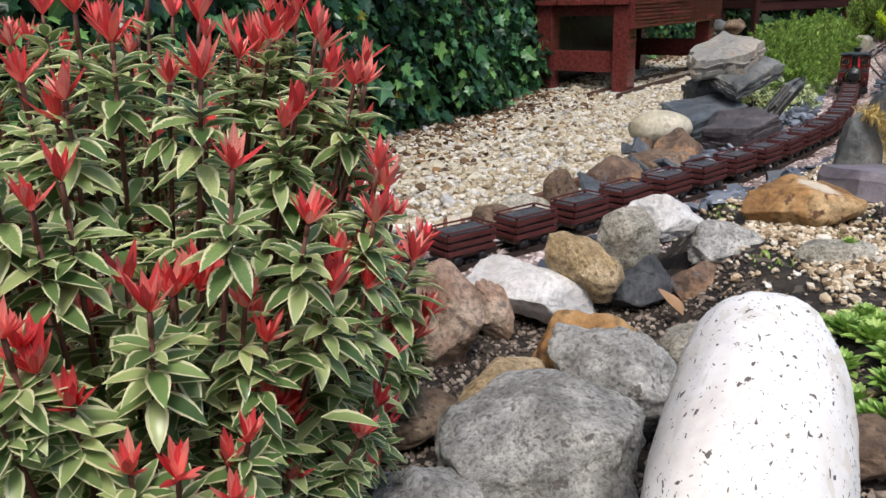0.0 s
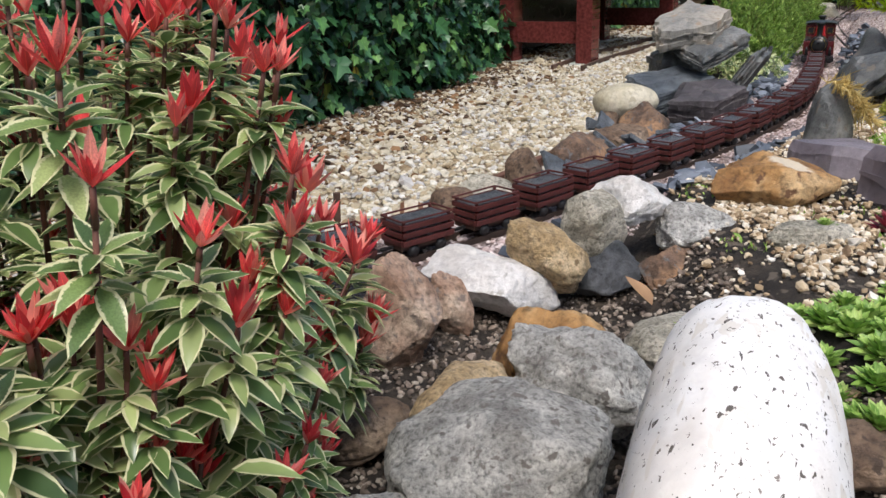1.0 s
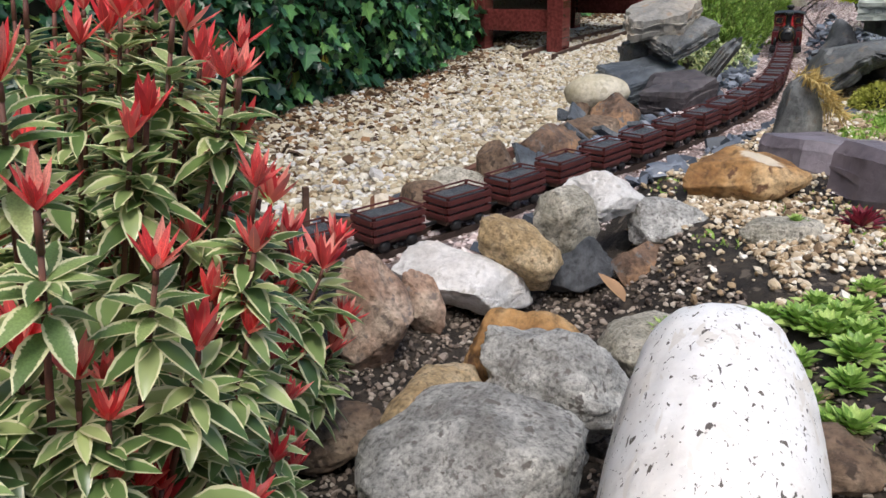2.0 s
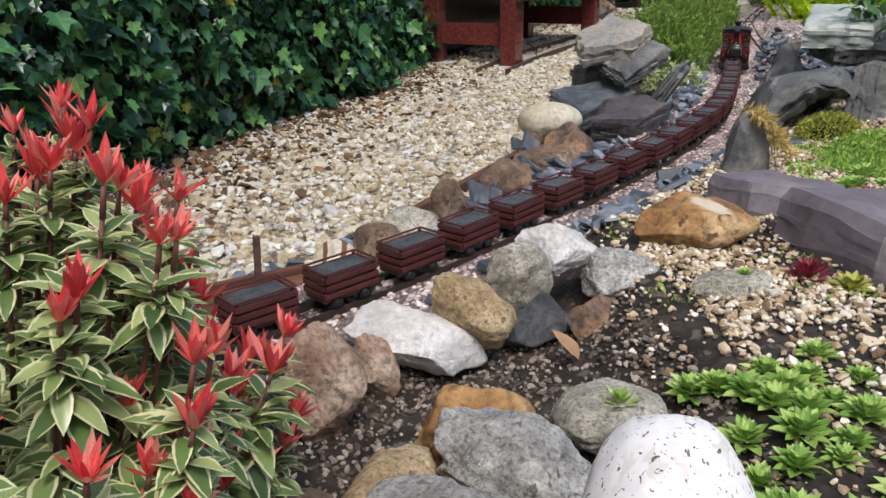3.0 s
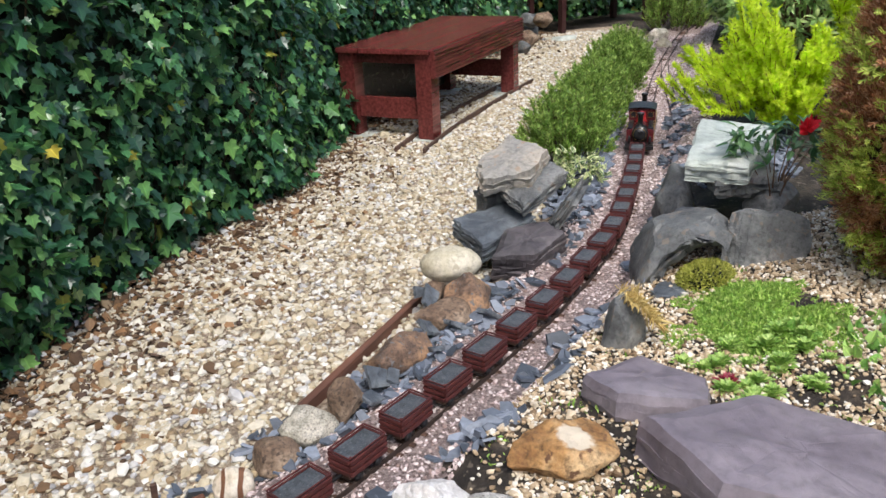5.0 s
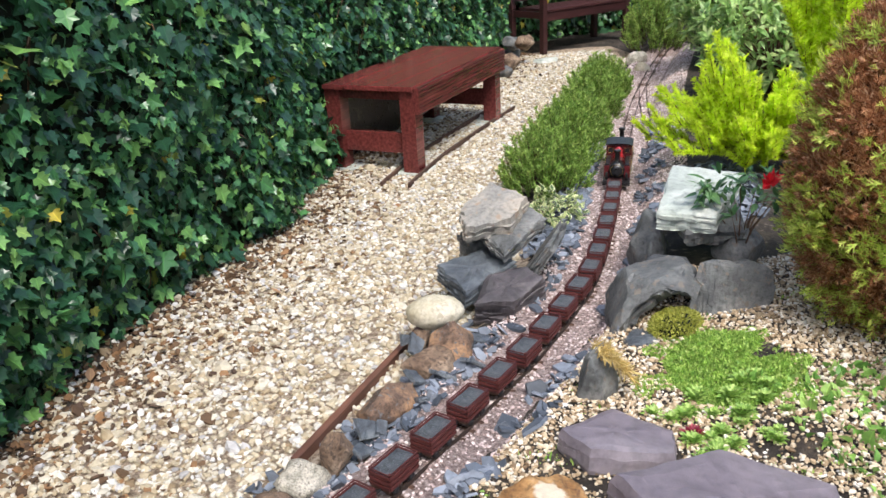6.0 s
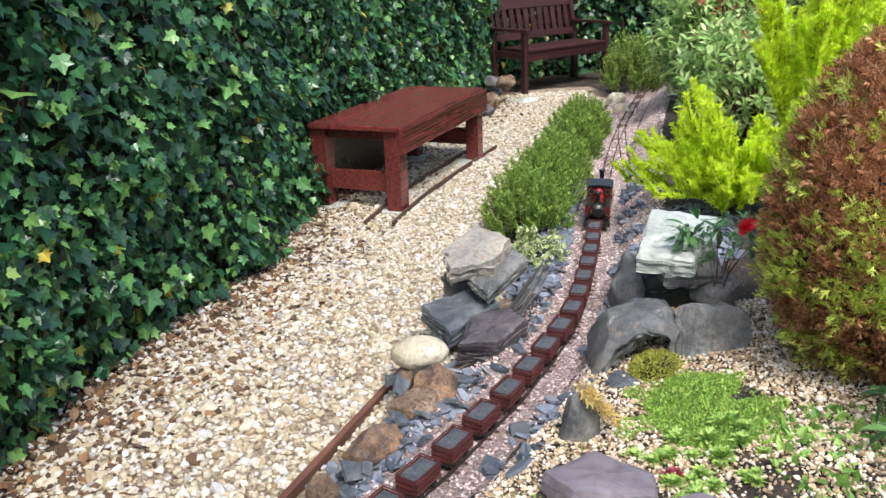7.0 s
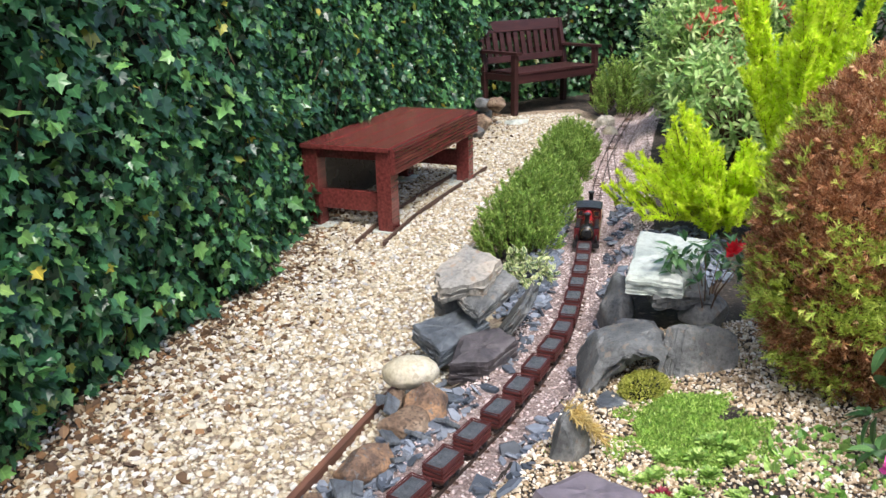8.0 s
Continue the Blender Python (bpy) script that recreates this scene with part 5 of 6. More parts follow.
def heath_shoots(seed, limbs):
    """Feathery heath: each limb carries upright side shoots."""
    r = random.Random(seed)
    out = []
    for base, tip, n in limbs:
        b, t = Vector(base), Vector(tip)
        out.append((base, tip))
        d = (t - b)
        for k in range(n):
            f = r.uniform(0.25, 1.0)
            p = b + d * f
            ln = r.uniform(0.09, 0.20) * (1.3 - 0.6 * f)
            v = Vector((r.gauss(0, 0.30), r.gauss(0, 0.30), 0)) + d.normalized() * 0.8 + Vector((0, 0, 0.8))
            out.append((tuple(p), tuple(p + v.normalized() * ln)))
    return out


r = random.Random(4)
limbs = []
for k in range(26):
    a = r.uniform(1.6, 5.2)
    ln = r.uniform(0.18, 0.46)
    limbs.append(((0.05, 0, 0.05), (ln * math.cos(a) * 1.15, ln * math.sin(a) * 0.8, r.uniform(0.10, 0.46) + 0.25 * (0.46 - ln)), 11))
for k in range(16):
    a = r.uniform(3.3, 5.7)
    ln = r.uniform(0.16, 0.42)
    limbs.append(((0.05, 0, 0.05), (ln * math.cos(a) + 0.06, ln * math.sin(a) * 0.8, r.uniform(0.04, 0.22)), 11))
shrub("tree_heath", "low spreading lime-yellow feathery heath", "shrub", 2.22, 3.32, heath_shoots(5, limbs), LIME, 0.018, 1500, 121, 0.0025, 0.95, 0.22)
limbs = []
for k in range(26):
    a = r.uniform(0, 6.283)
    ln = r.uniform(0.05, 0.36)
    limbs.append(((0.0, 0, 0.1), (ln * math.cos(a), ln * math.sin(a), r.uniform(0.55, 1.30)), 32))
shrub("tree_heath", "tall upright lime-yellow feathery tree heath", "shrub", 2.62, 3.42, heath_shoots(6, limbs), LIME, 0.020, 1150, 122, 0.0025, 0.95, 0.24)


DRY_CORE = paint_material("dry_inner_twigs", (0.075, 0.040, 0.022), 0.95, 0.0, 25, 0.5)


def conifer(x, y, rx, ry, h, n, seed):
    """Clipped dwarf cypress: flat sprays over an egg-shaped body of dead twigs."""
    z = land(x, y)
    c = thing("dwarf_cypress", "egg-shaped dwarf cypress half browned with green tips", "conifer", pose(x, y, z))
    rng = np.random.default_rng(seed)
    b = bmesh.new()
    bmesh.ops.create_uvsphere(b, u_segments=36, v_segments=26, radius=1)
    for v in b.verts:
        t = (v.co.z + 1) / 2
        k = (0.92 + 0.10 * noise.noise(v.co * 3)) * 0.86
        k *= 1.05 - 0.20 * t
        v.co = Vector((v.co.x * rx * k, v.co.y * ry * k, max(0.0, h * t * 0.95)))
    smooth_all(b)
    part("inner_growth", b, DRY_CORE, c, "dense dark inner twigs")
    part("trunk", tube_bm([(0, 0, -0.02), (0, 0, h * 0.4)], [0.025, 0.015], 8), STEM, c)
    u = rng.uniform(0, 6.283, n)
    w = rng.uniform(-0.97, 1.0, n)
    s = np.sqrt(1 - w * w)
    out = np.column_stack([s * np.cos(u) / rx * 0.3, s * np.sin(u) / ry * 0.3, w * 0.5])
    out /= np.linalg.norm(out, axis=1)[:, None]
    sw = np.array([1 + 0.12 * noise.noise(Vector((s[i] * math.cos(u[i]) * 5, s[i] * math.sin(u[i]) * 5, w[i] * 2.5))) + 0.06 * noise.noise(Vector((s[i] * math.cos(u[i]) * 12, s[i] * math.sin(u[i]) * 12, w[i] * 7))) for i in range(n)]) * rng.uniform(0.82, 1.06, n)
    narrow = 1.05 - 0.20 * (w * 0.5 + 0.5)
    locs = np.column_stack([s * np.cos(u) * rx * sw * narrow, s * np.sin(u) * ry * sw * narrow, h * (w * 0.5 * sw + 0.5)])
    d = out + np.array((0, 0, 0.55)) + rng.normal(size=(n, 3)) * 0.45
    vs, fs, uv = [], [], []
    for ang, l0, st in ((0, 1.0, 0.0), (34, 0.6, 0.15), (-46, 0.5, 0.3), (40, 0.4, 0.5), (-28, 0.35, 0.65)):
        a = radians(ang)
        bx, by = 0.0, st
        dx, dy = math.sin(a) * l0, math.cos(a) * l0
        nx, ny = dy / l0 * 0.055, -dx / l0 * 0.055
        k = len(vs)
        vs += [(bx - nx, by - ny, 0), (bx + nx, by + ny, 0), (bx + dx + nx * 0.6, by + dy + ny * 0.6, -0.08), (bx + dx - nx * 0.6, by + dy - ny * 0.6, -0.08)]
        fs.append([k, k + 1, k + 2, k + 3])
        uv += [(0.5, 0)] * 4
    return c, locs, d, out, (vs, fs, uv), rng


def split_foliage(c, locs, d, out, tpl, rng, size, green, brown, bias):
    """Green tips gather in patches; the rest is dry."""
    mask = np.array([0.6 * noise.noise(Vector(p) * 8) + 0.8 * noise.noise(Vector(p) * 21) for p in locs]) + bias(locs) + rng.normal(size=len(locs)) * 0.12 > 0
    for name, sel, mat in (("green_sprays", mask, green), ("dry_sprays", ~mask, brown)):
        vs, fs, uv = tpl
        me = scatter_mesh(name, vs, fs, locs[sel] + (out[sel] * 0.012 if mat is green else 0), aligned(d[sel], out[sel]), size * np.clip(np.exp(rng.normal(size=sel.sum()) * 0.25), 0.5, 1.35), mat, uv)
        tagged(share(name, me, c, Matrix()), kind="stuff")


CYP_GREEN = leaf_material("green_cypress_spray", [(0, (0.26, 0.36, 0.06)), (0.5, (0.52, 0.64, 0.10)), (1, (0.74, 0.80, 0.20))], None, 0.6, 0.35)
CYP_BROWN = leaf_material("dry_cypress_spray", [(0, (0.20, 0.08, 0.036)), (0.5, (0.46, 0.205, 0.09)), (0.85, (0.62, 0.34, 0.17)), (1, (0.74, 0.52, 0.32))], None, 0.7, 0.38)
args = conifer(1.785, 1.985, 0.265, 0.265, 0.84, 44000, 131)
split_foliage(*args, 0.024, CYP_GREEN, CYP_BROWN, lambda p: -0.20 + 0.10 * (0.32 - p[:, 2]) - 1.1 * (p[:, 0] + 0.13))


def broadleaf(name, label, category, x, y, rx, ry, h, leaves, size, mat, seed, width=0.4, low=0.05, droop=0.25, base=0.0, per=7):
    """A bush: limbs from the foot, and whorls of leaves round their tips."""
    z = land(x, y)
    s = thing(name, label, category, pose(x, y, z))
    rng = np.random.default_rng(seed)
    n = leaves // per
    u, w = rng.uniform(0, 6.283, n), rng.uniform(-0.85, 1, n)
    f = np.sqrt(1 - w * w)
    rad = rng.uniform(0.55, 1.05, n)
    tips = np.column_stack([f * np.cos(u) * rx * rad, f * np.sin(u) * ry * rad, base + (h - base) * (0.5 + 0.5 * w * rad)])
    b = bmesh.new()
    for t in tips[::max(1, n // (60 if h > 0.5 else 9))]:
        tube_bm([(0, 0, 0), (t[0] * 0.35, t[1] * 0.35, t[2] * 0.55), tuple(t)], [0.010 * min(1, h), 0.006 * min(1, h), 0.002 * min(1, h)], 5, b)
    part("woody_frame", b, STEM, s)
    k = np.repeat(np.arange(n), per)
    out = tips[k] - np.array((0, 0, h * 0.35))
    out /= np.linalg.norm(out, axis=1)[:, None]
    d = out * 0.35 + rng.normal(size=(len(k), 3)) * 0.75 + np.array((0, 0, 0.1))
    vs, fs, uv = leaf(1.0, width, 0.1, droop, 4)
    upv = np.array((0, 0, 1.0)) + out * 0.5 + rng.normal(size=d.shape) * 0.2
    me = scatter_mesh("leaves", vs, fs, tips[k] + d * size * 0.1, aligned(d, upv), size * np.exp(rng.normal(size=len(k)) * 0.25), mat, uv)
    tagged(share("leaves", me, s, Matrix()), kind="stuff")
    return s, tips, rng


def add_tufts(s, tips, rng, count, size, mat, name, per=9, width=0.22, spread=0.45):
    top = tips[np.argsort(-(tips[:, 2] * 0.3 - tips[:, 1]))[:count * 3]]
    pick = top[rng.permutation(len(top))[:count]]
    k = np.repeat(np.arange(len(pick)), per)
    d = np.array((0, 0, 0.8)) + rng.normal(size=(len(k), 3)) * spread
    vs, fs, uv = leaf(1.0, width, 0.15, -0.1, 3)
    me = scatter_mesh(name, vs, fs, pick[k], aligned(d, rng.normal(size=d.shape)), size * np.exp(rng.normal(size=len(k)) * 0.2), mat, uv)
    tagged(share(name, me, s, Matrix()), kind="stuff")


s, tips, rng = broadleaf("pieris_bush", "green pieris bush with red young shoots", "shrub", 3.45, 5.45, 0.52, 0.45, 1.10, 8400, 0.058, LIGHT_LEAF, 141, 0.32)
add_tufts(s, tips, rng, 70, 0.055, PIERIS_RED, "new_growth")
broadleaf("leafy_shrub", "low fresh green shrub filling the bed behind the lime heath", "shrub", 3.02, 4.45, 0.42, 0.40, 0.72, 4200, 0.048, LIGHT_LEAF, 148, 0.4)
broadleaf("leafy_shrub", "bright green leafy shrub behind the garden bed", "shrub", 4.6, 6.7, 0.8, 0.6, 1.85, 8000, 0.065, GREEN_LEAF, 142, 0.5, base=0.1)
broadleaf("leafy_shrub", "dark green shrub behind the tree heath", "shrub", 4.5, 4.7, 0.75, 0.8, 1.75, 4200, 0.10, DARK_LEAF, 143, 0.45, base=0.0)
broadleaf("leafy_shrub", "dark green shrub closing the bed", "shrub", 3.9, 3.0, 0.7, 0.8, 1.2, 3600, 0.08, DARK_LEAF, 144, 0.45)
broadleaf("variegated_shrub", "low cream and green leaved shrub by the slates", "shrub", 1.33, 3.30, 0.13, 0.14, 0.11, 700, 0.022, PIERIS, 145, 0.55)
s, tips, rng = broadleaf("small_rhododendron", "small dark-leaved rhododendron with one red flower", "shrub", 1.60, 2.40, 0.14, 0.12, 0.31, 200, 0.034, DARK_LEAF, 146, 0.42, base=0.18, per=5)
add_tufts(s, tips[:1] * 0 + np.array((0.02, -0.09, 0.29)), rng, 1, 0.035, RED_PETAL, "flower", 16, 0.6, 0.7)
s, tips, rng = broadleaf("small_rhododendron", "small green rhododendron with a pink flower", "shrub", 1.66, 1.62, 0.13, 0.13, 0.34, 130, 0.06, DARK_LEAF, 147, 0.42, per=5)
add_tufts(s, np.array([(-0.155, -0.10, 0.08)]), rng, 1, 0.03, PINK_PETAL, "flower", 14, 0.6, 0.7)


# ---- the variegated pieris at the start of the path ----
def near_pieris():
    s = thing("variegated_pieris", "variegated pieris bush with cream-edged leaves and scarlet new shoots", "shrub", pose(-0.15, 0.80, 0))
    r = random.Random(8)
    rng = np.random.default_rng(9)
    lv, lf, luv = leaf(1.0, 0.42, 0.14, 0.25, 5)
    rv, rf, ruv = leaf(1.0, 0.25, 0.25, -0.18, 4)
    leaf_me, red_me = [], []
    G = [[], [], []]
    R = [[], [], []]
    stems = bmesh.new()
    shoots = []
    for k in range(540):
        a = r.uniform(0, 6.283)
        w = r.uniform(-0.85, 1.0)
        f = max(0.0, 1 - abs(w) ** 5) ** 0.2
        rad = r.uniform(0.70, 1.06) * (0.66 + 0.34 * ss((w + 0.85) / 1.0))
        shoots.append(Vector((0.01 + 0.225 * f * math.cos(a) * rad - 0.03 * w, 0.25 * f * math.sin(a) * rad, 0.225 + 0.240 * w * (0.86 + 0.14 * rad))))
    for k in range(16):
        shoots.append(Vector((0.190 + r.uniform(-0.055, 0.05), 0.21 + r.uniform(-0.07, 0.05), 0.20 + r.uniform(-0.07, 0.07))))
    for t in shoots:
        out = Vector((t.x, t.y, 0.10)).normalized()
        root = Vector((r.uniform(-0.03, 0.03), r.uniform(-0.03, 0.03), 0))
        knee = Vector((t.x * 0.75, t.y * 0.75, t.z * 0.55))
        if r.random() < 0.12:
            tube_bm([tuple(root), tuple(knee), tuple(t)], [0.0045, 0.0026, 0.0013], 5, stems)
        else:
            tube_bm([tuple(knee.lerp(t, 0.45)), tuple(t)], [0.0018, 0.0013], 5, stems)
        axis = (t - knee).normalized() * 0.5 + Vector((0, 0, 0.6)) + out * 0.15
        axis.normalize()
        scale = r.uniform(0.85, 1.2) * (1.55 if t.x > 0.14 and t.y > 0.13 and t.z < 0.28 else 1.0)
        for ring, (n, back, lift, ln) in enumerate(((6, 0.004, 0.6, 0.021), (7, 0.012, 0.2, 0.026), (6, 0.025, -0.2, 0.027))):
            ph = r.uniform(0, 6.283)
            q = axis.to_track_quat("Z", "Y")
            for j in range(n):
                aa = ph + 6.283 * j / n + r.uniform(-0.3, 0.3)
                d = q @ Vector((math.cos(aa), math.sin(aa), lift + r.uniform(-0.2, 0.2)))
                G[0].append(t - axis * (back + r.uniform(0, 0.012)) * scale)
                G[1].append((d, axis + d * -0.2))
                G[2].append(ln * scale * r.uniform(0.75, 1.15))
        for level in (0.15, 0.55):
            for j in range(5):
                aa = r.uniform(0, 6.283)
                d = Vector((math.cos(aa), math.sin(aa), r.uniform(-0.2, 0.5)))
                G[0].append(knee.lerp(t, level) + Vector((r.gauss(0, 0.008), r.gauss(0, 0.008), r.gauss(0, 0.008))))
                G[1].append((d, Vector((0, 0, 1)) - d * 0.2))
                G[2].append(0.031 * scale * r.uniform(0.75, 1.15))
        if r.random() < 0.95 and t.z > 0.06:
            stem_top = t + axis * r.uniform(0.004, 0.022)
            tube_bm([tuple(t), tuple(stem_top)], [0.0018, 0.0014], 5, stems)
            for j in range(14):
                aa = 6.283 * j / 14 + r.uniform(-0.3, 0.3)
                q = axis.to_track_quat("Z", "Y")
                d = q @ Vector((math.cos(aa), math.sin(aa), r.uniform(0.55, 2.4)))
                R[0].append(stem_top)
                R[1].append((d, q @ Vector((-math.cos(aa), -math.sin(aa), 0.3))))
                R[2].append(0.021 * scale * r.uniform(0.6, 1.2))
    part("woody_frame", stems, RED_STEM, s, "reddish brown woody stems")
    for name, data, (v, f, u), mat in (("leaf", G, (lv, lf, luv), PIERIS), ("red_leaf", R, (rv, rf, ruv), PIERIS_RED)):
        locs = np.array([tuple(p) for p in data[0]])
        d = np.array([tuple(p[0]) for p in data[1]])
        n = np.array([tuple(p[1]) for p in data[1]])
        rot = aligned(d, n)
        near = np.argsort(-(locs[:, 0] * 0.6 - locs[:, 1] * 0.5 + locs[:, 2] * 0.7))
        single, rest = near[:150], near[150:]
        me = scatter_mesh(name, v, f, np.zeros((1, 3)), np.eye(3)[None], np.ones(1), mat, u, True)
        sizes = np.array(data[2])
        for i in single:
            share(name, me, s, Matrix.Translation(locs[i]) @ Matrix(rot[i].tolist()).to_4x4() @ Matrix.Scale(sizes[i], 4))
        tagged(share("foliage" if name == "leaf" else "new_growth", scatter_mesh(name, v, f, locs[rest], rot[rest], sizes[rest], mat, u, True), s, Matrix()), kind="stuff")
    return s


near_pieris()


DEAD_LEAF = leaf_material("dry_tan_leaf", [(0, (0.26, 0.15, 0.08)), (1, (0.36, 0.22, 0.12))], None, 0.7, 0.2)


# ---- small plants of the rockery ----
def rosette(name, label, x, y, radius, mat, seed, rings=4, per=9, width=0.42, upright=0.6, z=None):
    rng = np.random.default_rng(seed)
    locs, d, n, size = [], [], [], []
    for k in range(rings):
        for j in range(per):
            a = 6.283 * (j + 0.5 * (k % 2)) / per + rng.uniform(-0.12, 0.12)
            lift = upright * (k + 0.5) / rings * 2.2
            v = np.array((math.cos(a), math.sin(a), lift))
            locs.append((0.06 * radius * math.cos(a), 0.06 * radius * math.sin(a), radius * (0.10 + 0.10 * k)))
            d.append(v)
            n.append((-math.cos(a) * lift, -math.sin(a) * lift, 1.0))
            size.append(radius * (1.0 - 0.16 * k) * rng.uniform(0.85, 1.1))
    vs, fs, uv = leaf(1.0, width, 0.35, -0.12, 4)
    me = scatter_mesh("leaf", vs, fs, np.zeros((1, 3)), np.eye(3)[None], np.ones(1), mat, uv, True)
    plant = thing(name, label, "succulent plant", pose(x, y, (land(x, y) if z is None else z) - 0.004, 0, 0, seed * 37), "rockery succulents")
    for p, turn, size1 in zip(locs, aligned(np.array(d), np.array(n)), size):
        share("leaf", me, plant, Matrix.Translation(p) @ Matrix(turn.tolist()).to_4x4() @ Matrix.Scale(size1, 4))
    return plant


GREEN_ROS = "bright green pointed succulent rosette in the gravel bed"
r = random.Random(31)
spots = [(0.609, 1.052), (0.567, 1.097), (0.644, 1.115), (0.554, 0.97), (0.535, 1.035), (0.66, 1.03), (0.595, 0.965), (0.62, 0.99), (0.70, 1.10), (0.58, 1.01), (0.66, 0.95), (0.72, 1.02), (0.52, 0.93), (0.55, 1.13), (0.62, 0.90), (0.56, 0.87), (0.68, 1.16), (0.76, 1.08), (0.70, 0.92), (0.605, 1.135), (0.505, 1.06)]
spots += [(1.08 + r.uniform(0, 0.26), 1.62 + r.uniform(0, 0.24)) for _ in range(30)] + [(r.uniform(0.50, 0.74), r.uniform(0.86, 1.15)) for _ in range(12)]
for k, (x, y) in enumerate(spots):
    rosette("sempervivum", GREEN_ROS, x, y, r.uniform(0.022, 0.038), SEDUM, 160 + k, 4, 9, 0.46)
rosette("sempervivum", "small green sprout growing at the dark edge", 0.529, 1.337, 0.020, SEDUM, 190, 3, 7, 0.4, 0.8, z=0.05)
rosette("sempervivum", "small green rosette on the mossy stone", 0.43, 1.115, 0.024, SEDUM, 191, 3, 9, 0.25, 1.0, z=0.085)
rosette("sempervivum", "dark red spiky succulent by the purple slab", 0.79, 1.375, 0.040, RED_SEDUM, 192, 4, 10, 0.26, 0.9)
rosette("sempervivum", "pale green and orange succulent rosette", 0.83, 1.33, 0.034, MOSS_YELLOW, 193, 3, 7, 0.5)
rosette("sempervivum", "small pale green rosette on a grey stone", 0.69, 1.365, 0.018, SEDUM, 194, 4, 10, 0.3, 0.8, z=0.118)
rosette("sempervivum", "dark brown-red rosette in green ground cover", 1.105, 1.725, 0.034, RED_SEDUM, 195, 4, 9, 0.4)
rosette("broadleaf_seedling", "seedling with broad green and purple leaves", 0.88, 1.20, 0.05, MAT_GREEN, 196, 1, 6, 0.6, 0.2)
rosette("sempervivum", "green rosette near the upright slate", 1.06, 1.83, 0.03, SEDUM, 197, 3, 8)


def cover(name, label, category, zone, area, count, size, mat, seed, width=0.35, stand=0.9, lift=None):
    """Low plants: many small leaves standing on the ground."""
    rng = np.random.default_rng(seed)
    locs = []
    while len(locs) < count:
        x, y = rng.uniform(area[0], area[1]), rng.uniform(area[2], area[3])
        if zone(x, y):
            locs.append((x, y, (lift(x, y) if lift else land(x, y))))
    d = np.array((0, 0, stand)) + rng.normal(size=(count, 3)) * 0.6
    d[:, 2] = np.abs(d[:, 2])
    vs, fs, uv = leaf(1.0, width, 0.2, 0.2, 3)
    me = scatter_mesh(name, vs, fs, np.array(locs), aligned(d, rng.normal(size=(count, 3))), size * np.exp(rng.normal(size=count) * 0.3), mat, uv)
    ob = new(name, me)
    return tagged(ob, label, category, kind="stuff")


def mat_zone(x, y):
    d = ((x - 1.30) / 0.22) ** 2 + ((y - 1.93) / 0.26) ** 2
    return d < 0.6 + 0.9 * noise.noise(Vector((x * 9, y * 9, 0)))


cover("ground_cover", "fresh green creeping ground cover in the bed", "plants", mat_zone, (0.95, 1.7, 1.5, 2.35), 26000, 0.0075, MAT_GREEN, 201, 0.5)
cover("ground_cover", "scattered green weeds and moss in the gravel bed", "plants", lambda x, y: beside(x, y) > 0.2 and noise.noise(Vector((x * 7, y * 7, 5))) > 0.16 and x > 0.55, (0.55, 1.9, 0.85, 2.2), 1800, 0.009, MAT_GREEN, 202, 0.5)
cover("creeping_plants", "small round green leaves under the cypress", "plants", lambda x, y: noise.noise(Vector((x * 6, y * 6, 2))) > -0.1 and (x - 1.66) ** 2 + (y - 2.02) ** 2 > 0.05, (1.3, 2.0, 1.3, 1.85), 900, 0.022, GREEN_LEAF, 203, 0.8, 0.5)
cush = thing("cushion_plant", "round yellow-green cushion plant before the slate arch", "plant", pose(1.29, 2.165, 0.10))
rng = np.random.default_rng(204)
n = 2600
v = rng.normal(size=(n, 3))
v[:, 2] = np.abs(v[:, 2])
v /= np.linalg.norm(v, axis=1)[:, None]
vs, fs, uv = leaf(1.0, 0.5, 0.2, 0.1, 3)
tagged(share("foliage", scatter_mesh("foliage", vs, fs, v * np.array((0.078, 0.07, 0.065)) * rng.uniform(0.9, 1.02, n)[:, None], aligned(v + rng.normal(size=(n, 3)) * 0.5, rng.normal(size=(n, 3))), np.full(n, 0.011), MOSS_YELLOW, uv), cush, Matrix()), kind="stuff")
b = bmesh.new()
bmesh.ops.create_uvsphere(b, u_segments=20, v_segments=12, radius=1)
for q in b.verts:
    q.co = Vector((q.co.x * 0.072, q.co.y * 0.065, max(-0.02, q.co.z * 0.06)))
part("heart", b, SHADE_CORE, cush)
rng = np.random.default_rng(205)
n = 700
moss = np.column_stack([rng.uniform(0.965, 1.045, n), rng.uniform(1.895, 1.975, n)])
moss = np.column_stack([moss, 0.232 - 1.3 * np.maximum(0, moss[:, 0] - 0.985) - 0.25 * np.abs(moss[:, 1] - 1.935)])
d = np.array((0.30, -0.35, -0.25)) + rng.normal(size=(n, 3)) * 0.55
vs, fs, uv = leaf(1.0, 0.12, 0.2, 0.25, 3)
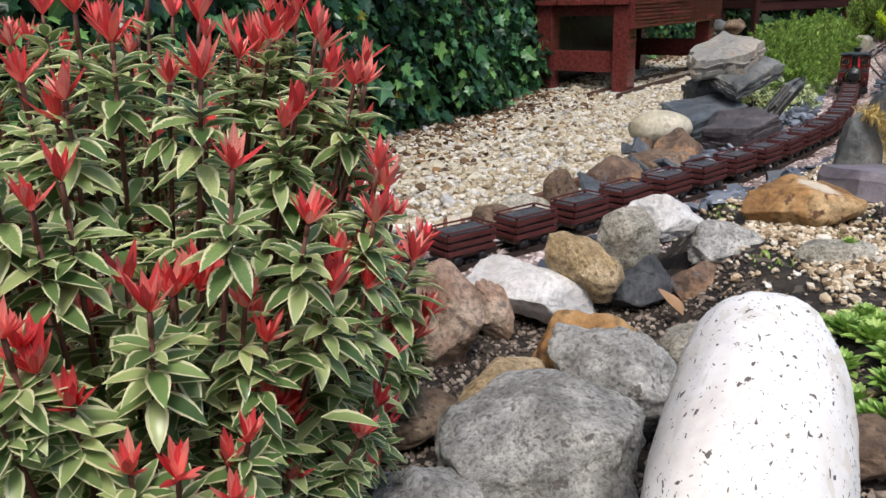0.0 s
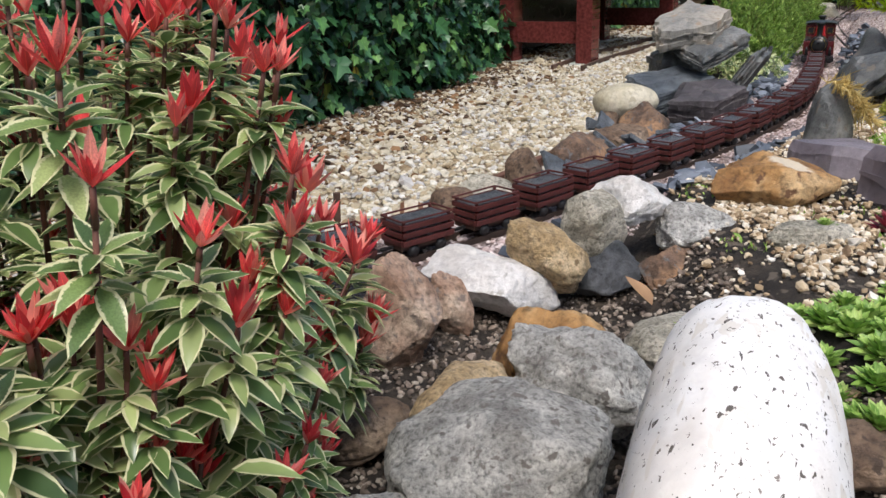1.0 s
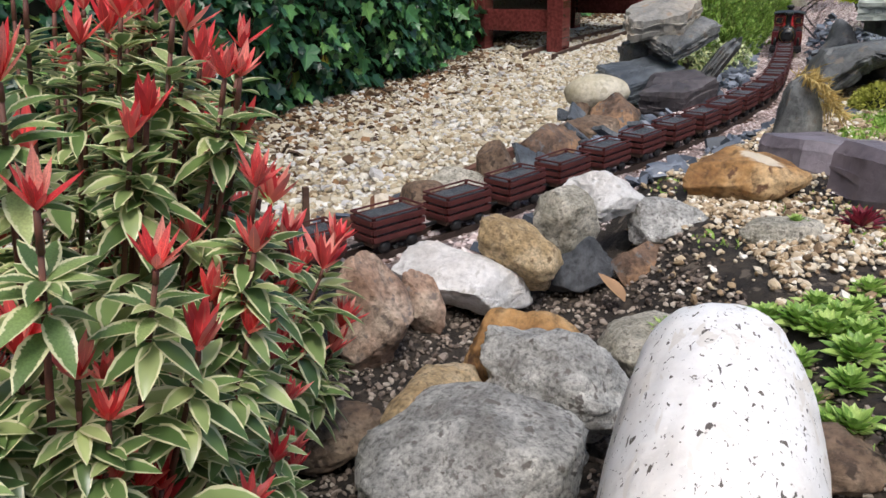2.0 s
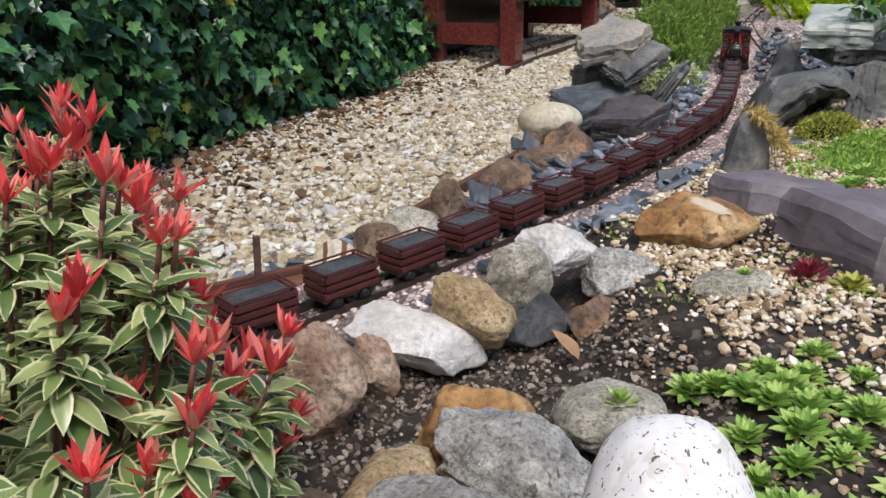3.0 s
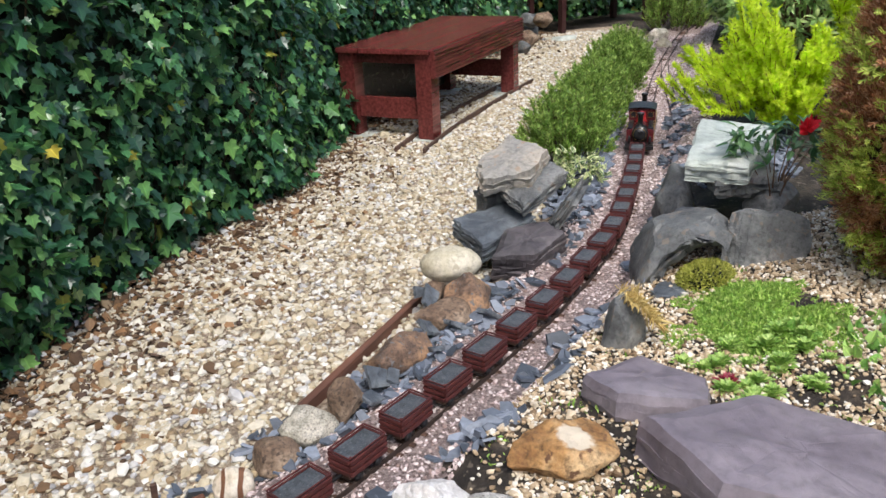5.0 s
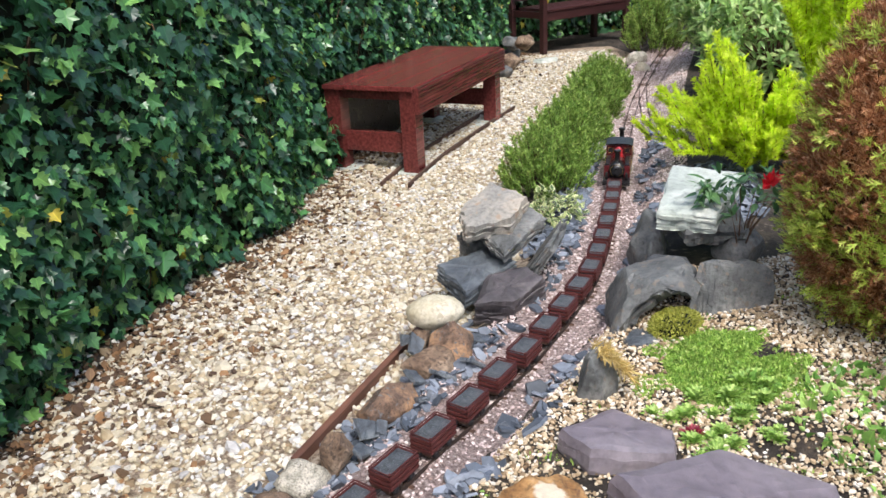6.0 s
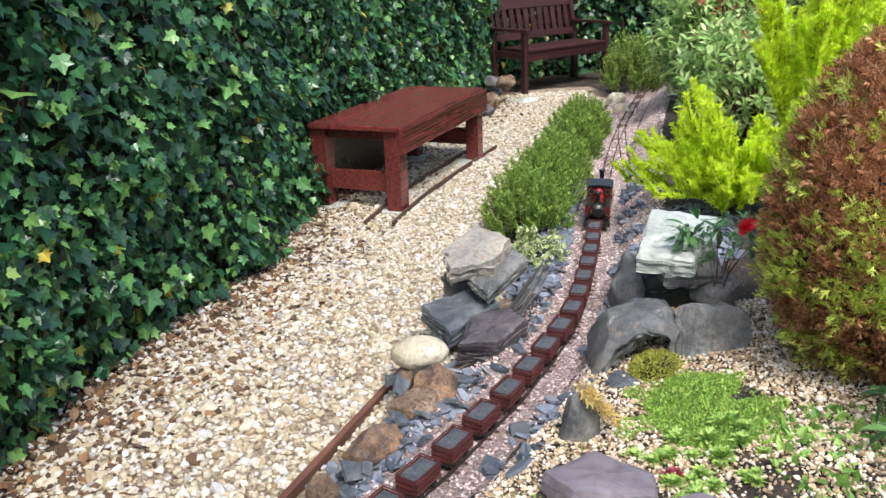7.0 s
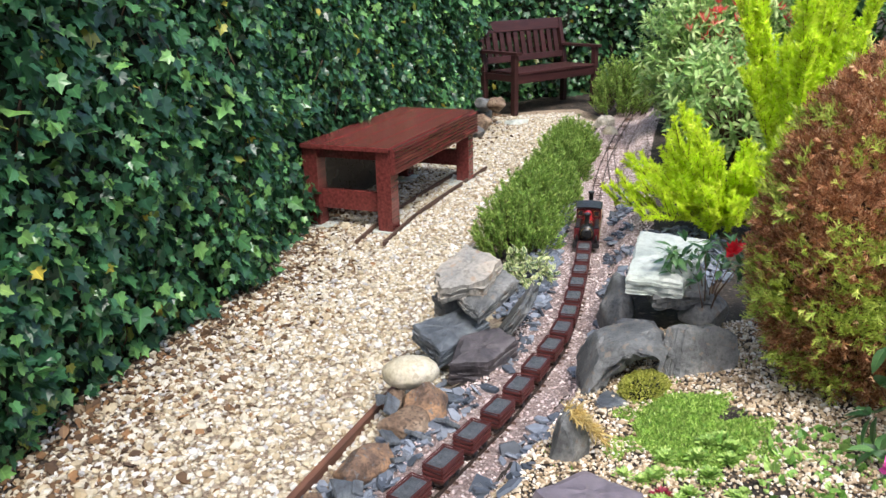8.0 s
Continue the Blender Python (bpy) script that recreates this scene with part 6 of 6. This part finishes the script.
tagged(new("dry_moss", scatter_mesh("dry_moss", vs, fs, moss, aligned(d, rng.normal(size=(n, 3))), 0.020 * np.exp(rng.normal(size=n) * 0.3), DRY_MOSS, uv)), "tuft of straw-coloured dry moss draped over the upright slate", "plant", kind="stuff")

# ---- the slate-built wing wall under the bush ----
wall = thing("slate_wing_wall", "low black wall of thin slates set on edge", "wall")
DARK_SLATE = stone_material("wet_dark_slate", (0.012, 0.014, 0.018), (0.028, 0.032, 0.04), (0.07, 0.078, 0.09), 20, None, 0.45, 0.7)
r = random.Random(3)
part("core", tube_bm([(0.058, 1.30, -0.01), (0.050, 1.30, 0.062)], [0.016, 0.012], 8), DARK_SLATE, wall)
run = [(0.025, 1.175), (0.042, 1.24), (0.055, 1.31), (0.03, 1.345), (-0.04, 1.318), (-0.11, 1.285), (-0.18, 1.25)]
rp, rd = dense(run, 0.0075)
for p, d in zip(rp, rd):
    h = 0.078 + r.uniform(-0.005, 0.004) - 0.25 * max(0, 1.30 - p[1]) * (p[0] > 0.0)
    b = box_bm(-0.0024, 0.0024, -0.016, 0.016, -0.01, h, 0.0012)
    part("slate", b, DARK_SLATE, wall, "", pose(p[0], p[1], 0, r.uniform(-4, 4), r.uniform(-6, 6), math.degrees(math.atan2(d[1], d[0])) + r.uniform(-6, 6)))

# ---- fallen leaves ----
for k, (x, y, z, size, turn) in enumerate(((0.445, 1.325, 0.022, 0.055, 40), (0.30, 1.50, 0.05, 0.03, 120), (-0.30, 2.52, 0.012, 0.05, 10), (-0.12, 2.66, 0.012, 0.045, 200), (0.24, 2.95, 0.012, 0.04, 70))):
    lv, lf, luv = leaf(size, size * 0.55, 0.3, -0.012, 6)
    me = scatter_mesh("fallen_leaf", lv, lf, np.zeros((1, 3)), np.eye(3)[None], np.ones(1), DEAD_LEAF, luv, True)
    o = new("fallen_leaf", me)
    o.matrix_world = pose(x, y, z + 0.006, 18 - 9 * (k > 0), 8, turn)
    tagged(o, "curled dry tan leaf lying on the ground", "leaf", "fallen leaves")
